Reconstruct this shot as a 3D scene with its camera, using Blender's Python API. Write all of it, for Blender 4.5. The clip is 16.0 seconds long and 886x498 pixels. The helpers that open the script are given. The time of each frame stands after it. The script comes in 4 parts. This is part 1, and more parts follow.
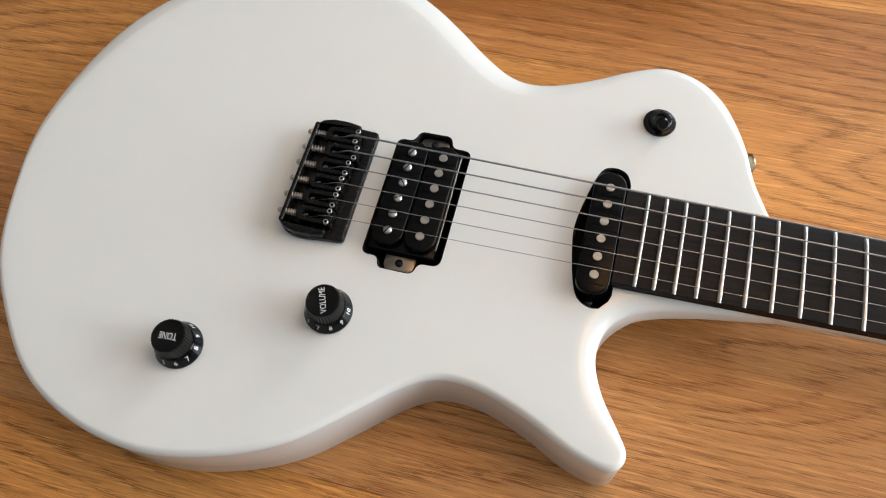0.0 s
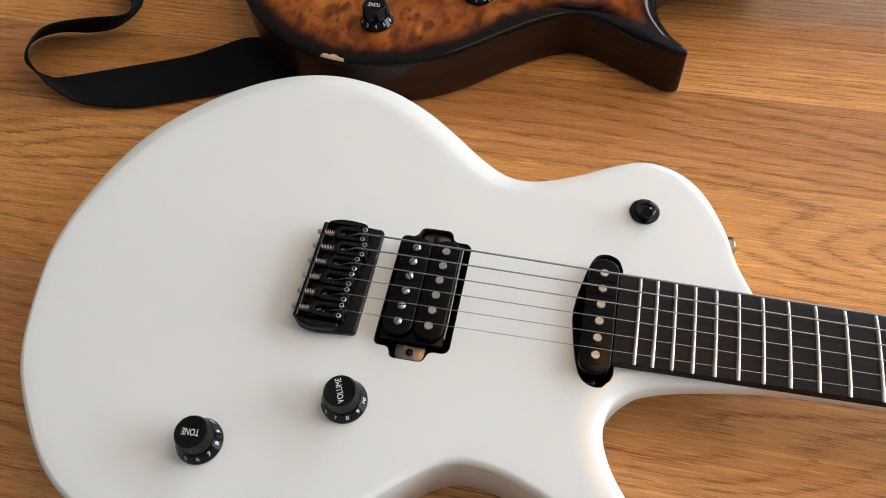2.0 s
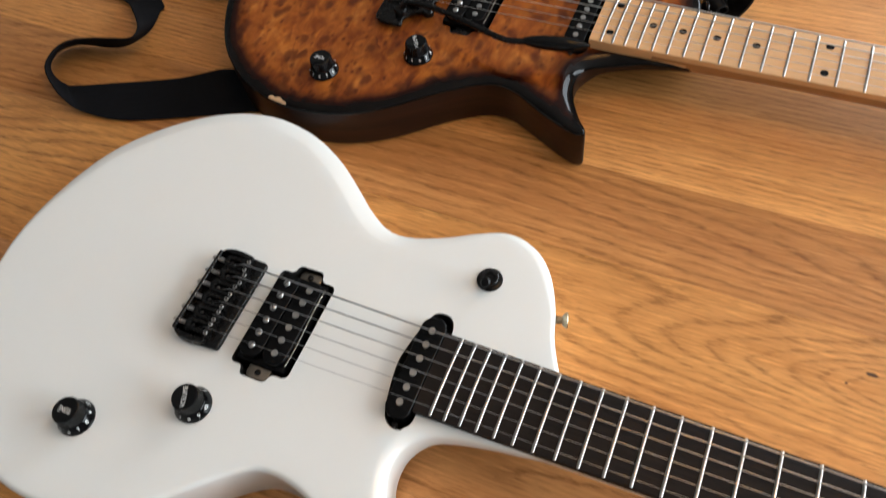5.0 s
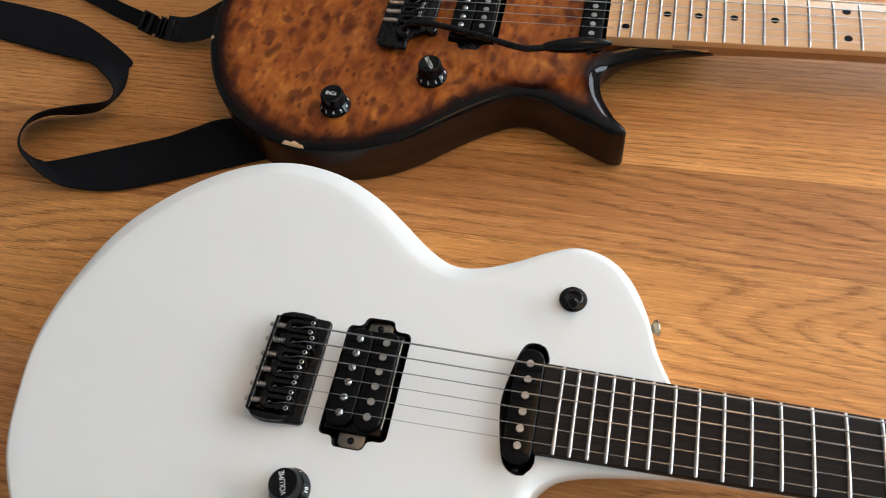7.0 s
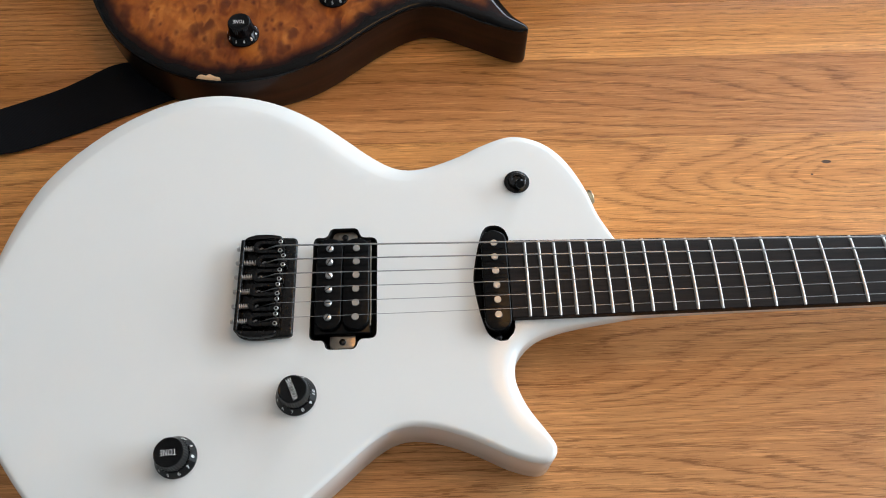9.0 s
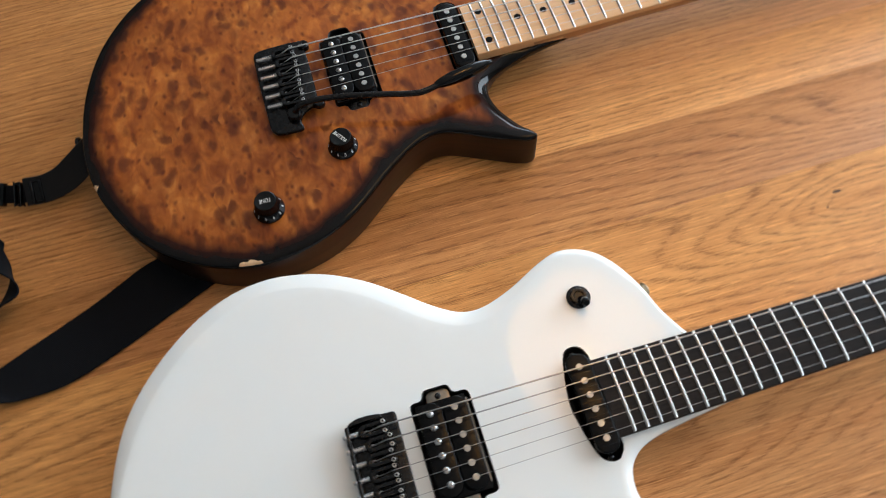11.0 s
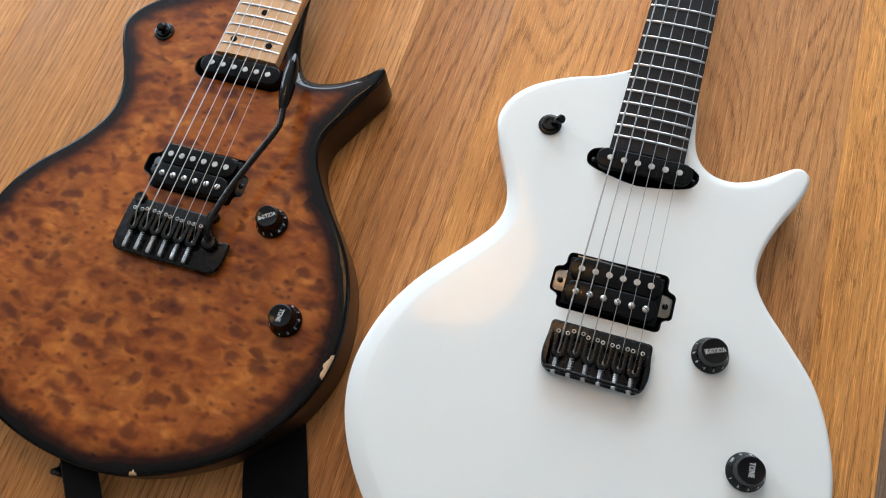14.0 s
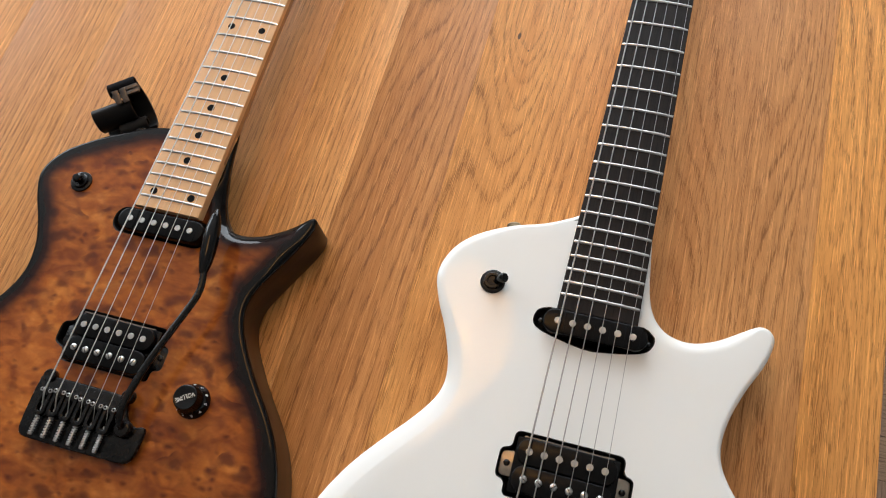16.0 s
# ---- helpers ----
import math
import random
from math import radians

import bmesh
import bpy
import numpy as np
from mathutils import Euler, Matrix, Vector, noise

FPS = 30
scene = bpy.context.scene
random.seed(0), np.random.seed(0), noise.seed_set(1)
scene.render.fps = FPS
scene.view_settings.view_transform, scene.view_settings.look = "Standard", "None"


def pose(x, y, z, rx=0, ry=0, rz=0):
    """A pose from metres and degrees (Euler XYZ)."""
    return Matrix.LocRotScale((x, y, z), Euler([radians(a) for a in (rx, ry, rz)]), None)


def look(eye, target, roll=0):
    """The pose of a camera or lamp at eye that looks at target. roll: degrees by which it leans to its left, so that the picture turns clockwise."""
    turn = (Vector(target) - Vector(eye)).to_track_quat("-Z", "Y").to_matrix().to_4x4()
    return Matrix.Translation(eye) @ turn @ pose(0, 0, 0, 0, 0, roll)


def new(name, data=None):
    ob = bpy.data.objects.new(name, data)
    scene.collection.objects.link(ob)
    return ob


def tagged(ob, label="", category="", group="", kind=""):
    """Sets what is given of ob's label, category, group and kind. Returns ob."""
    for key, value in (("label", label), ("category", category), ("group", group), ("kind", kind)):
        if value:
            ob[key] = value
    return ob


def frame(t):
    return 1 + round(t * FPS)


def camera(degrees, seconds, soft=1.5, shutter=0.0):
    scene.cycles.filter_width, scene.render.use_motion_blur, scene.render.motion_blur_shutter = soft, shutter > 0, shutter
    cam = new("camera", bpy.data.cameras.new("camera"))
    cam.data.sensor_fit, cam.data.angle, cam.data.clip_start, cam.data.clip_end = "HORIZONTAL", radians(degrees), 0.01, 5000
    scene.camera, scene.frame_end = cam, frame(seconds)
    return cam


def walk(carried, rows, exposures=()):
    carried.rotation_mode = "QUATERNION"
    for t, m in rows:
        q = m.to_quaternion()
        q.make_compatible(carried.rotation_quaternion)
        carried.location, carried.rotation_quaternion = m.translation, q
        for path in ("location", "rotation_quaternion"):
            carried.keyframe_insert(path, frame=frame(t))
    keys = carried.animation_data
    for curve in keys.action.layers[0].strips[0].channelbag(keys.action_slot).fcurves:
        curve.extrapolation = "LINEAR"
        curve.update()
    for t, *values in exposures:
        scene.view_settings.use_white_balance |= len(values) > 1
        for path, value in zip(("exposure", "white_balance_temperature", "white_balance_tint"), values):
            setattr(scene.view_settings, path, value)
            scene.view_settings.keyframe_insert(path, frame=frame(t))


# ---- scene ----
cam = camera(59.55, 16.0, soft=1.0, shutter=0.25)
# seconds, eye x y z, yaw, pitch, roll
ROWS = [
    (0.0, 0.0077, -0.0080, 1.1683, 22.20, -63.96, -8.51),
    (0.5, 0.0112, -0.0168, 1.1819, 21.06, -61.66, -7.85),
    (1.0, 0.0156, -0.0159, 1.1966, 22.32, -60.44, -9.82),
    (1.5, 0.0059, -0.0206, 1.1946, 18.63, -56.96, -7.54),
    (2.0, -0.0040, -0.0255, 1.1903, 16.81, -57.24, -6.05),
    (2.5, 0.0020, -0.0231, 1.1863, 16.71, -58.12, -6.41),
    (3.0, 0.0137, -0.0281, 1.1761, 18.06, -59.51, -7.60),
    (3.5, 0.0539, -0.0242, 1.2039, 21.90, -61.43, -8.35),
    (4.0, 0.1142, -0.0015, 1.2299, 25.12, -61.54, -8.19),
    (4.5, 0.1432, 0.0057, 1.2467, 28.88, -60.25, -8.72),
    (5.0, 0.1580, 0.0272, 1.2603, 32.36, -57.45, -11.31),
    (5.2, 0.1632, 0.0436, 1.2698, 32.24, -55.59, -11.90),
    (7.3, 0.0107, 0.0147, 1.2520, 16.38, -59.28, -10.27),
    (7.5, -0.0132, -0.0058, 1.2521, 9.56, -60.91, -6.65),
    (8.0, -0.0205, -0.0323, 1.2695, 0.50, -62.74, -1.70),
    (8.5, -0.0252, -0.0341, 1.2685, -1.27, -62.80, -0.69),
    (9.0, -0.0240, -0.0286, 1.2688, -2.06, -62.95, 0.18),
    (9.5, -0.0237, -0.0228, 1.2757, -2.59, -62.75, 0.97),
    (10.0, -0.0286, -0.0017, 1.3080, -2.48, -61.59, 1.51),
    (10.2, -0.0293, 0.0143, 1.3283, -2.51, -61.54, 1.77),
    (12.3, -0.2869, 0.1744, 1.3446, -46.05, -72.20, -16.70),
    (12.5, -0.2990, 0.1844, 1.3460, -49.50, -70.68, -16.54),
    (12.8, -0.3000, 0.1950, 1.3490, -52.42, -69.66, -16.20),
    (13.0, -0.3025, 0.1936, 1.3434, -54.06, -68.39, -15.36),
    (13.5, -0.2936, 0.2009, 1.3377, -56.96, -68.06, -14.06),
    (14.0, -0.2713, 0.2027, 1.3367, -58.77, -68.01, -14.78),
    (14.5, -0.2410, 0.2063, 1.3358, -60.97, -66.92, -14.98),
    (15.0, -0.2142, 0.2074, 1.3348, -61.08, -65.88, -15.32),
    (15.5, -0.1860, 0.2038, 1.3268, -61.12, -65.91, -15.45),
    (16.0, -0.1522, 0.1945, 1.3256, -61.36, -65.89, -14.45),
]
EXPOSURES = [(0.0, 0.03, 6280, 8), (4.0, 0.05, 6320, 8), (5.2, 0.0, 6350, 8), (7.5, 0.05, 6020, 7), (10.2, 0.06, 5920, 6), (12.3, 0.08, 5850, 5),
             (13.5, 0.08, 5800, 5), (14.0, 0.08, 5800, 5), (14.5, 0.06, 6260, 8), (15.0, 0.05, 6380, 9), (16.0, -0.01, 6380, 9)]
walk(cam, [(t, pose(x, y, z, 90 + pitch, 0, yaw) @ pose(0, 0, 0, 0, 0, roll)) for t, x, y, z, yaw, pitch, roll in ROWS], EXPOSURES)

# ------------------------------------------------------------------ light
world = bpy.data.worlds.new("sky")
scene.world = world
world.use_nodes = True
wn = world.node_tree.nodes
sky = wn.new("ShaderNodeTexSky")
sky.sky_type, sky.sun_disc = "NISHITA", False
sky.sun_elevation, sky.sun_rotation = radians(38), radians(200)
world.node_tree.links.new(sky.outputs[0], wn["Background"].inputs[0])
wn["Background"].inputs[1].default_value = 0.12


def area_lamp(name, m, sx, sy, watts, color):
    lamp = bpy.data.lights.new(name, "AREA")
    lamp.shape, lamp.size, lamp.size_y, lamp.energy, lamp.color = "RECTANGLE", sx, sy, watts, color
    lamp.spread = radians(165)
    ob = new(name, lamp)
    ob.matrix_world = m
    return ob


ROOM_X, ROOM_Y, ROOM_Z = (-2.6, 2.9), (-2.1, 3.0), 2.6
WIN_Y, WIN_Z = (-0.4, 2.5), (0.85, 2.45)
WIN2_X = (0.7, 2.0)
area_lamp("window_daylight", look((ROOM_X[1] - 0.02, sum(WIN_Y) / 2, sum(WIN_Z) / 2), (0.0, 0.55, 0.6)), 2.8, 1.5, 112, (0.90, 0.955, 1.0))
area_lamp("window_daylight", look((sum(WIN2_X) / 2, ROOM_Y[1] - 0.02, sum(WIN_Z) / 2), (0.1, 0.4, 0.6)), 1.2, 1.5, 36, (0.88, 0.945, 1.0))

# ------------------------------------------------------------------ materials


class Nodes:
    """A small helper round a Principled node tree."""

    def __init__(self, name, base=(0.5, 0.5, 0.5), rough=0.5, metal=0.0, **more):
        self.mat = bpy.data.materials.new(name)
        self.mat.use_nodes = True
        self.tree = self.mat.node_tree
        self.p = self.tree.nodes["Principled BSDF"]
        self.set(self.p, "Base Color", (*base, 1))
        self.set(self.p, "Roughness", rough)
        self.set(self.p, "Metallic", metal)
        for k, v in more.items():
            self.set(self.p, k.replace("_", " "), v)

    def set(self, node, socket, value):
        s = node.inputs[socket]
        if isinstance(value, bpy.types.NodeSocket):
            self.tree.links.new(value, s)
        else:
            s.default_value = value

    def node(self, kind, out=0, props=None, **ins):
        n = self.tree.nodes.new("ShaderNode" + kind)
        for k, v in (props or {}).items():
            if k == "operation":
                n.operation = v
            elif k == "blend_type":
                n.blend_type = v
            elif k == "data_type":
                n.data_type = v
            elif k == "attribute_name":
                n.attribute_name = v
            elif k == "feature":
                n.feature = v
        for k, v in ins.items():
            self.set(n, int(k[1:]) if k[0] == "i" and k[1:].isdigit() else k.replace("_", " "), v)
        return n.outputs[out]

    def math(self, op, a, b=0.0, c=0.0):
        return self.node("Math", props={"operation": op}, i0=a, i1=b, i2=c)

    def coords(self, scale=(1, 1, 1), shift=(0, 0, 0), kind="Object", jitter=0.0):
        tc = self.tree.nodes.new("ShaderNodeTexCoord")
        v = tc.outputs[kind]
        if jitter:
            oi = self.tree.nodes.new("ShaderNodeObjectInfo")
            r = self.node("Combine" + "XYZ", i0=self.math("MULTIPLY", oi.outputs["Random"], jitter), i1=self.math("MULTIPLY", oi.outputs["Random"], jitter * 0.37), i2=self.math("MULTIPLY", oi.outputs["Random"], 3.1))
            v = self.node("VectorMath", props={"operation": "ADD"}, i0=v, i1=r)
        return self.node("Mapping", Vector=v, Scale=scale, Location=shift)

    def noise(self, vec, scale=5.0, detail=4.0, rough=0.5, out="Fac", distortion=0.0):
        n = self.tree.nodes.new("ShaderNodeTexNoise")
        self.set(n, "Vector", vec)
        for k, v in (("Scale", scale), ("Detail", detail), ("Roughness", rough), ("Distortion", distortion)):
            self.set(n, k, v)
        return n.outputs[out]

    def ramp(self, fac, *stops):
        n = self.tree.nodes.new("ShaderNodeValToRGB")
        self.set(n, "Fac", fac)
        el = n.color_ramp.elements
        while len(el) < len(stops):
            el.new(0.5)
        for e, (pos, col) in zip(el, stops):
            e.position = pos
            e.color = (*col, 1) if isinstance(col, tuple) else (col, col, col, 1)
        return n.outputs[0]

    def mix(self, fac, a, b, blend="MIX"):
        n = self.tree.nodes.new("ShaderNodeMix")
        n.data_type, n.blend_type = "RGBA", blend
        for s, v in ((n.inputs[0], fac), (n.inputs[6], a), (n.inputs[7], b)):
            if isinstance(v, bpy.types.NodeSocket):
                self.tree.links.new(v, s)
            else:
                s.default_value = (*v, 1) if isinstance(v, tuple) else v
        return n.outputs[2]

    def bump(self, height, strength=0.2, distance=0.001):
        b = self.node("Bump", Height=height, Strength=strength, Distance=distance)
        self.set(self.p, "Normal", b)
        return b

    def base(self, v):
        self.set(self.p, "Base Color", v)

    def rough(self, v):
        self.set(self.p, "Roughness", v)


def mat_oak(name, light, mid, dark, rough=0.45, jitter=7.0, knots=(), figured=True):
    """Oiled oak: growth rings that run straight or close into cathedrals, pores in short dashes along the rings, fine fibre.
    The board's tone is its object colour; its alpha says how strongly the rings are figured."""
    n = Nodes(name, rough=rough, Specular_IOR_Level=0.3)
    base = n.coords(jitter=jitter)
    oi = n.tree.nodes.new("ShaderNodeObjectInfo")
    figure = oi.outputs["Alpha"] if figured else 0.3

    def grain(x, y, z, shift=(0, 0, 0), detail=3, soft=0.55):
        return n.noise(n.node("Mapping", Vector=base, Scale=(x, y, z), Location=shift), 1.0, detail, soft)

    wob = grain(1.5, 8.0, 3, detail=1, soft=0.3)
    sway = grain(7.0, 30, 5, (4, 3, 9), 3, 0.55)
    frill = grain(45, 260, 8, (1, 5, 2), 2, 0.55)
    split = n.tree.nodes.new("ShaderNodeSeparateXYZ")
    n.set(split, 0, base)
    phase = n.math("MULTIPLY", split.outputs[1], n.math("SUBTRACT", 205.0, n.math("MULTIPLY", figure, 125.0)))
    phase = n.math("ADD", phase, n.math("MULTIPLY", wob, n.math("ADD", 4.0, n.math("MULTIPLY", figure, 12.0))))
    phase = n.math("ADD", phase, n.math("ADD", n.math("MULTIPLY", frill, 0.50), n.math("MULTIPLY", sway, 1.5)))
    core = None
    here = n.tree.nodes.new("ShaderNodeNewGeometry").outputs["Position"]
    for x, y, sx, sy, lift, hole in knots:
        d = n.node("Mapping", Vector=n.node("VectorMath", props={"operation": "SUBTRACT"}, i0=here, i1=(x, y, 0.7478)), Scale=(1 / sx, 1 / sy, 0))
        r = n.node("VectorMath", 1, props={"operation": "LENGTH"}, i0=d)
        bell = n.math("POWER", 2.718, n.math("MULTIPLY", n.math("MULTIPLY", r, r), -1.0))
        phase = n.math("ADD", phase, n.math("MULTIPLY", bell, lift))
        if hole:
            spot = n.math("LESS_THAN", n.math("ADD", r, n.math("MULTIPLY", frill, 0.05)), hole)
            core = spot if core is None else n.math("MAXIMUM", core, spot)
    rings = n.math("FRACT", phase)
    early = n.ramp(rings, (0.0, 0.70), (0.10, 0.38), (0.32, 0.10), (0.55, 0.0), (0.76, 0.28), (0.90, 0.95), (1.0, 0.70))
    gate = grain(2.2, 24, 5, (5, 2, 1), 3, 0.6)
    early = n.math("MULTIPLY", early, n.ramp(gate, (0.32, 0.35), (0.58, 1.0)))
    streak = grain(7.0, 260, 9, detail=5, soft=0.75)
    broad = grain(1.4, 52, 5, (2, 8, 3), 4, 0.65)
    hair = grain(20, 700, 9, (1, 4, 2), 3, 0.7)
    pore = grain(62, 1500, 9, (7, 1, 4), 2, 0.5)
    poremask = n.ramp(n.math("ADD", pore, n.math("MULTIPLY", early, -0.13)), (0.37, 1.0), (0.41, 0.0))
    fleck = grain(26, 520, 9, (2, 6, 8), 3, 0.65)
    early = n.math("MULTIPLY", early, n.ramp(fleck, (0.38, 1.0), (0.62, 0.58)))
    drift = grain(1.1, 8, 2, (3, 1, 7), 3, 0.5)
    smoke = grain(9, 30, 3, (8, 2, 5), 4, 0.6)
    rosy = (mid[0] * 0.84, mid[1] * 0.80, mid[2] * 1.0)
    tone = n.math("ADD", n.math("MULTIPLY", n.ramp(streak, (0.33, 0.0), (0.67, 1.0)), 0.5), n.math("MULTIPLY", n.ramp(broad, (0.33, 0.0), (0.67, 1.0)), 0.5))
    c = n.mix(tone, mid, light)
    c = n.mix(n.math("MULTIPLY", n.ramp(drift, (0.35, 0.0), (0.68, 1.0)), 0.7), c, rosy)
    c = n.mix(n.math("MULTIPLY", n.ramp(smoke, (0.50, 0.0), (0.72, 1.0)), 0.22), c, tuple(v * 0.8 for v in mid))
    c = n.mix(n.math("MULTIPLY", early, 0.46), c, dark)
    c = n.mix(n.ramp(hair, (0.36, 0.62), (0.44, 0.0)), c, tuple(0.45 * a + 0.55 * b for a, b in zip(mid, dark)))
    c = n.mix(n.ramp(hair, (0.56, 0.0), (0.63, 0.50)), c, tuple(min(1.0, v * 1.22) for v in light))
    c = n.mix(1.0, c, oi.outputs["Color"], "MULTIPLY")
    deep = n.math("MULTIPLY", poremask, n.math("ADD", 0.30, n.math("MULTIPLY", early, 0.5)))
    c = n.mix(deep, c, tuple(v * 0.62 for v in dark))
    if core is not None:
        c = n.mix(n.math("MULTIPLY", core, 0.9), c, (0.03, 0.016, 0.01))
    n.base(c)
    n.rough(n.math("ADD", n.math("MULTIPLY", deep, 0.2), n.math("ADD", rough - 0.10, n.math("MULTIPLY", streak, 0.2))))
    n.bump(n.math("SUBTRACT", n.math("MULTIPLY", streak, 0.3), deep), 0.3, 0.0004)
    return n.mat


def mat_white_lacquer():
    """Satin white: a hard thin clear coat over soft white paint, faintly mottled, with orange peel."""
    n = Nodes("white_satin_lacquer", (0.755, 0.78, 0.775), 0.5, 0.0, Coat_Weight=0.8, Coat_Roughness=0.02, Coat_IOR=1.45, Specular_IOR_Level=0.12)
    s = n.noise(n.coords((9, 9, 9)), 1.0, 4, 0.6)
    n.base(n.ramp(s, (0.3, (0.800, 0.810, 0.784)), (0.7, (0.818, 0.828, 0.802))))
    peel = n.noise(n.coords((420, 420, 420)), 1.0, 2, 0.5)
    n.bump(peel, 0.03, 0.0002)
    return n.mat


def mat_burl_burst():
    """Amber burl veneer under gloss: soft pillows with darker flecks that lie across the grain, shaded to black at the rim
    as the maker sprayed it (attribute rim: metres from the edge)."""
    n = Nodes("burl_sunburst", rough=0.5, Coat_Weight=0.4, Coat_Roughness=0.02, Specular_IOR_Level=0.03)
    warp = n.noise(n.coords((42, 42, 42)), 1.0, 2, 0.5, out="Color")

    def cells(u, v, push, scale, smooth):
        at = n.node("VectorMath", props={"operation": "MULTIPLY_ADD"}, i0=warp, i1=(push, push, 0.0), i2=n.coords((u, v, 0)))
        c = n.tree.nodes.new("ShaderNodeTexVoronoi")
        c.feature = "SMOOTH_F1"
        for k, val in (("Vector", at), ("Scale", scale), ("Smoothness", smooth)):
            n.set(c, k, val)
        pick = n.tree.nodes.new("ShaderNodeSeparateColor")
        n.set(pick, 0, c.outputs["Color"])
        return c.outputs["Distance"], pick.outputs[0], pick.outputs[1]

    far, chance, depth = cells(88, 52, 1.8, 1.0, 0.45)
    far2, chance2, _ = cells(165, 105, 1.4, 1.0, 0.3)
    blot = n.noise(n.coords((78, 40, 60)), 1.0, 3, 0.5, distortion=0.6)
    quilt = n.noise(n.coords((78, 46, 50), (3, 7, 1)), 1.0, 1, 0.3, distortion=0.8)
    fine = n.noise(n.coords((260, 170, 60)), 1.0, 3, 0.55)
    fig = n.ramp(blot, (0.30, (0.205, 0.050, 0.010)), (0.44, (0.345, 0.098, 0.016)), (0.56, (0.430, 0.134, 0.021)), (0.72, (0.550, 0.195, 0.035)))
    fig = n.mix(n.ramp(fine, (0.36, 0.25), (0.62, 0.0)), fig, (0.20, 0.05, 0.012))
    vein = n.math("ABSOLUTE", n.math("SUBTRACT", quilt, 0.5))
    fig = n.mix(n.ramp(vein, (0.0, 0.38), (0.06, 0.30), (0.17, 0.0)), fig, (0.150, 0.034, 0.010))
    pillow = n.math("MULTIPLY", n.ramp(chance, (0.30, 0.0), (0.46, 1.0)), n.ramp(n.math("ADD", far, n.math("MULTIPLY", fine, 0.10)), (0.10, 0.86), (0.32, 0.70), (0.56, 0.0)))
    fig = n.mix(pillow, fig, (0.088, 0.020, 0.008))
    spot = n.math("MULTIPLY", n.ramp(chance2, (0.48, 0.0), (0.62, 1.0)), n.ramp(far2, (0.08, 0.75), (0.40, 0.0)))
    fig = n.mix(spot, fig, (0.080, 0.017, 0.008))
    cloud = n.noise(n.coords((13, 19, 10)), 1.0, 3, 0.55)
    fig = n.mix(1.0, fig, n.ramp(cloud, (0.32, (0.74, 0.66, 0.62)), (0.52, (0.98, 0.97, 0.95)), (0.7, (1.15, 1.15, 1.15))), "MULTIPLY")
    d = n.node("Attribute", 2, props={"attribute_name": "rim"})
    edge = n.noise(n.coords((30, 30, 30)), 1.0, 2, 0.5)
    d = n.math("ADD", d, n.math("MULTIPLY", n.math("SUBTRACT", edge, 0.5), 0.008))
    amber = n.ramp(n.math("DIVIDE", d, 0.032), (0.17, (0.003, 0.003, 0.004)), (0.35, (0.07, 0.035, 0.02)), (0.64, (0.72, 0.64, 0.56)), (0.95, (1, 1, 1)))
    n.base(n.mix(1.0, fig, amber, "MULTIPLY"))
    return n.mat


def mat_dark_side():
    n = Nodes("dark_stained_mahogany", (0.02, 0.008, 0.005), 0.4, 0.0, Coat_Weight=0.4, Coat_Roughness=0.08, Specular_IOR_Level=0.1)
    g = n.noise(n.coords((8, 8, 120)), 1.0, 4, 0.6)
    n.base(n.ramp(g, (0.3, (0.006, 0.003, 0.0025)), (0.7, (0.024, 0.009, 0.005))))
    return n.mat


def mat_fingerboard(name, a, b, rough):
    n = Nodes(name, rough=rough, Specular_IOR_Level=0.15)
    g = n.noise(n.coords((18, 420, 60)), 1.0, 4, 0.6)
    h = n.noise(n.coords((60, 1500, 60)), 1.0, 2, 0.5)
    n.base(n.mix(n.ramp(h, (0.3, 1.0), (0.42, 0.0)), n.ramp(g, (0.3, a), (0.7, b)), tuple(v * 0.6 for v in a)))
    n.bump(g, 0.1, 0.0003)
    return n.mat


def mat_maple(name="lacquered_maple", shade=1.0):
    n = Nodes(name, rough=0.32, Coat_Weight=0.6, Coat_Roughness=0.15)
    g = n.noise(n.coords((14, 240, 40)), 1.0, 4, 0.6)
    f = n.noise(n.coords((130, 9, 9)), 1.0, 3, 0.5)
    n.base(n.mix(n.math("MULTIPLY", f, 0.35), n.ramp(g, (0.3, (0.60 * shade, 0.33 * shade**1.3, 0.145 * shade**1.6)), (0.7, (0.76 * shade, 0.46 * shade**1.3, 0.22 * shade**1.6))), (0.64 * shade, 0.35 * shade**1.3, 0.155 * shade**1.6)))
    return n.mat


def mat_plain(name, base, rough, metal=0.0, wear=0.12, scale=160.0, **more):
    n = Nodes(name, base, rough, metal, **more)
    g = n.noise(n.coords((scale, scale, scale)), 1.0, 4, 0.6)
    n.base(n.ramp(g, (0.25, tuple(v * (1 - wear) for v in base)), (0.75, tuple(min(1.0, v * (1 + wear)) for v in base))))
    n.rough(n.math("ADD", rough - 0.05, n.math("MULTIPLY", g, 0.1)))
    return n.mat


def mat_webbing():
    n = Nodes("woven_black_nylon", (0.008, 0.008, 0.009), 0.8, Specular_IOR_Level=0.06)
    uv = n.tree.nodes.new("ShaderNodeUVMap")
    w = n.tree.nodes.new("ShaderNodeTexWave")
    w.bands_direction = "Y"
    n.set(w, "Vector", uv.outputs[0])
    n.set(w, "Scale", 330.0)
    n.set(w, "Distortion", 0.6)
    n.base(n.ramp(w.outputs["Fac"], (0.1, (0.005, 0.005, 0.0058)), (0.9, (0.009, 0.009, 0.0105))))
    n.bump(w.outputs["Fac"], 0.16, 0.0003)
    return n.mat


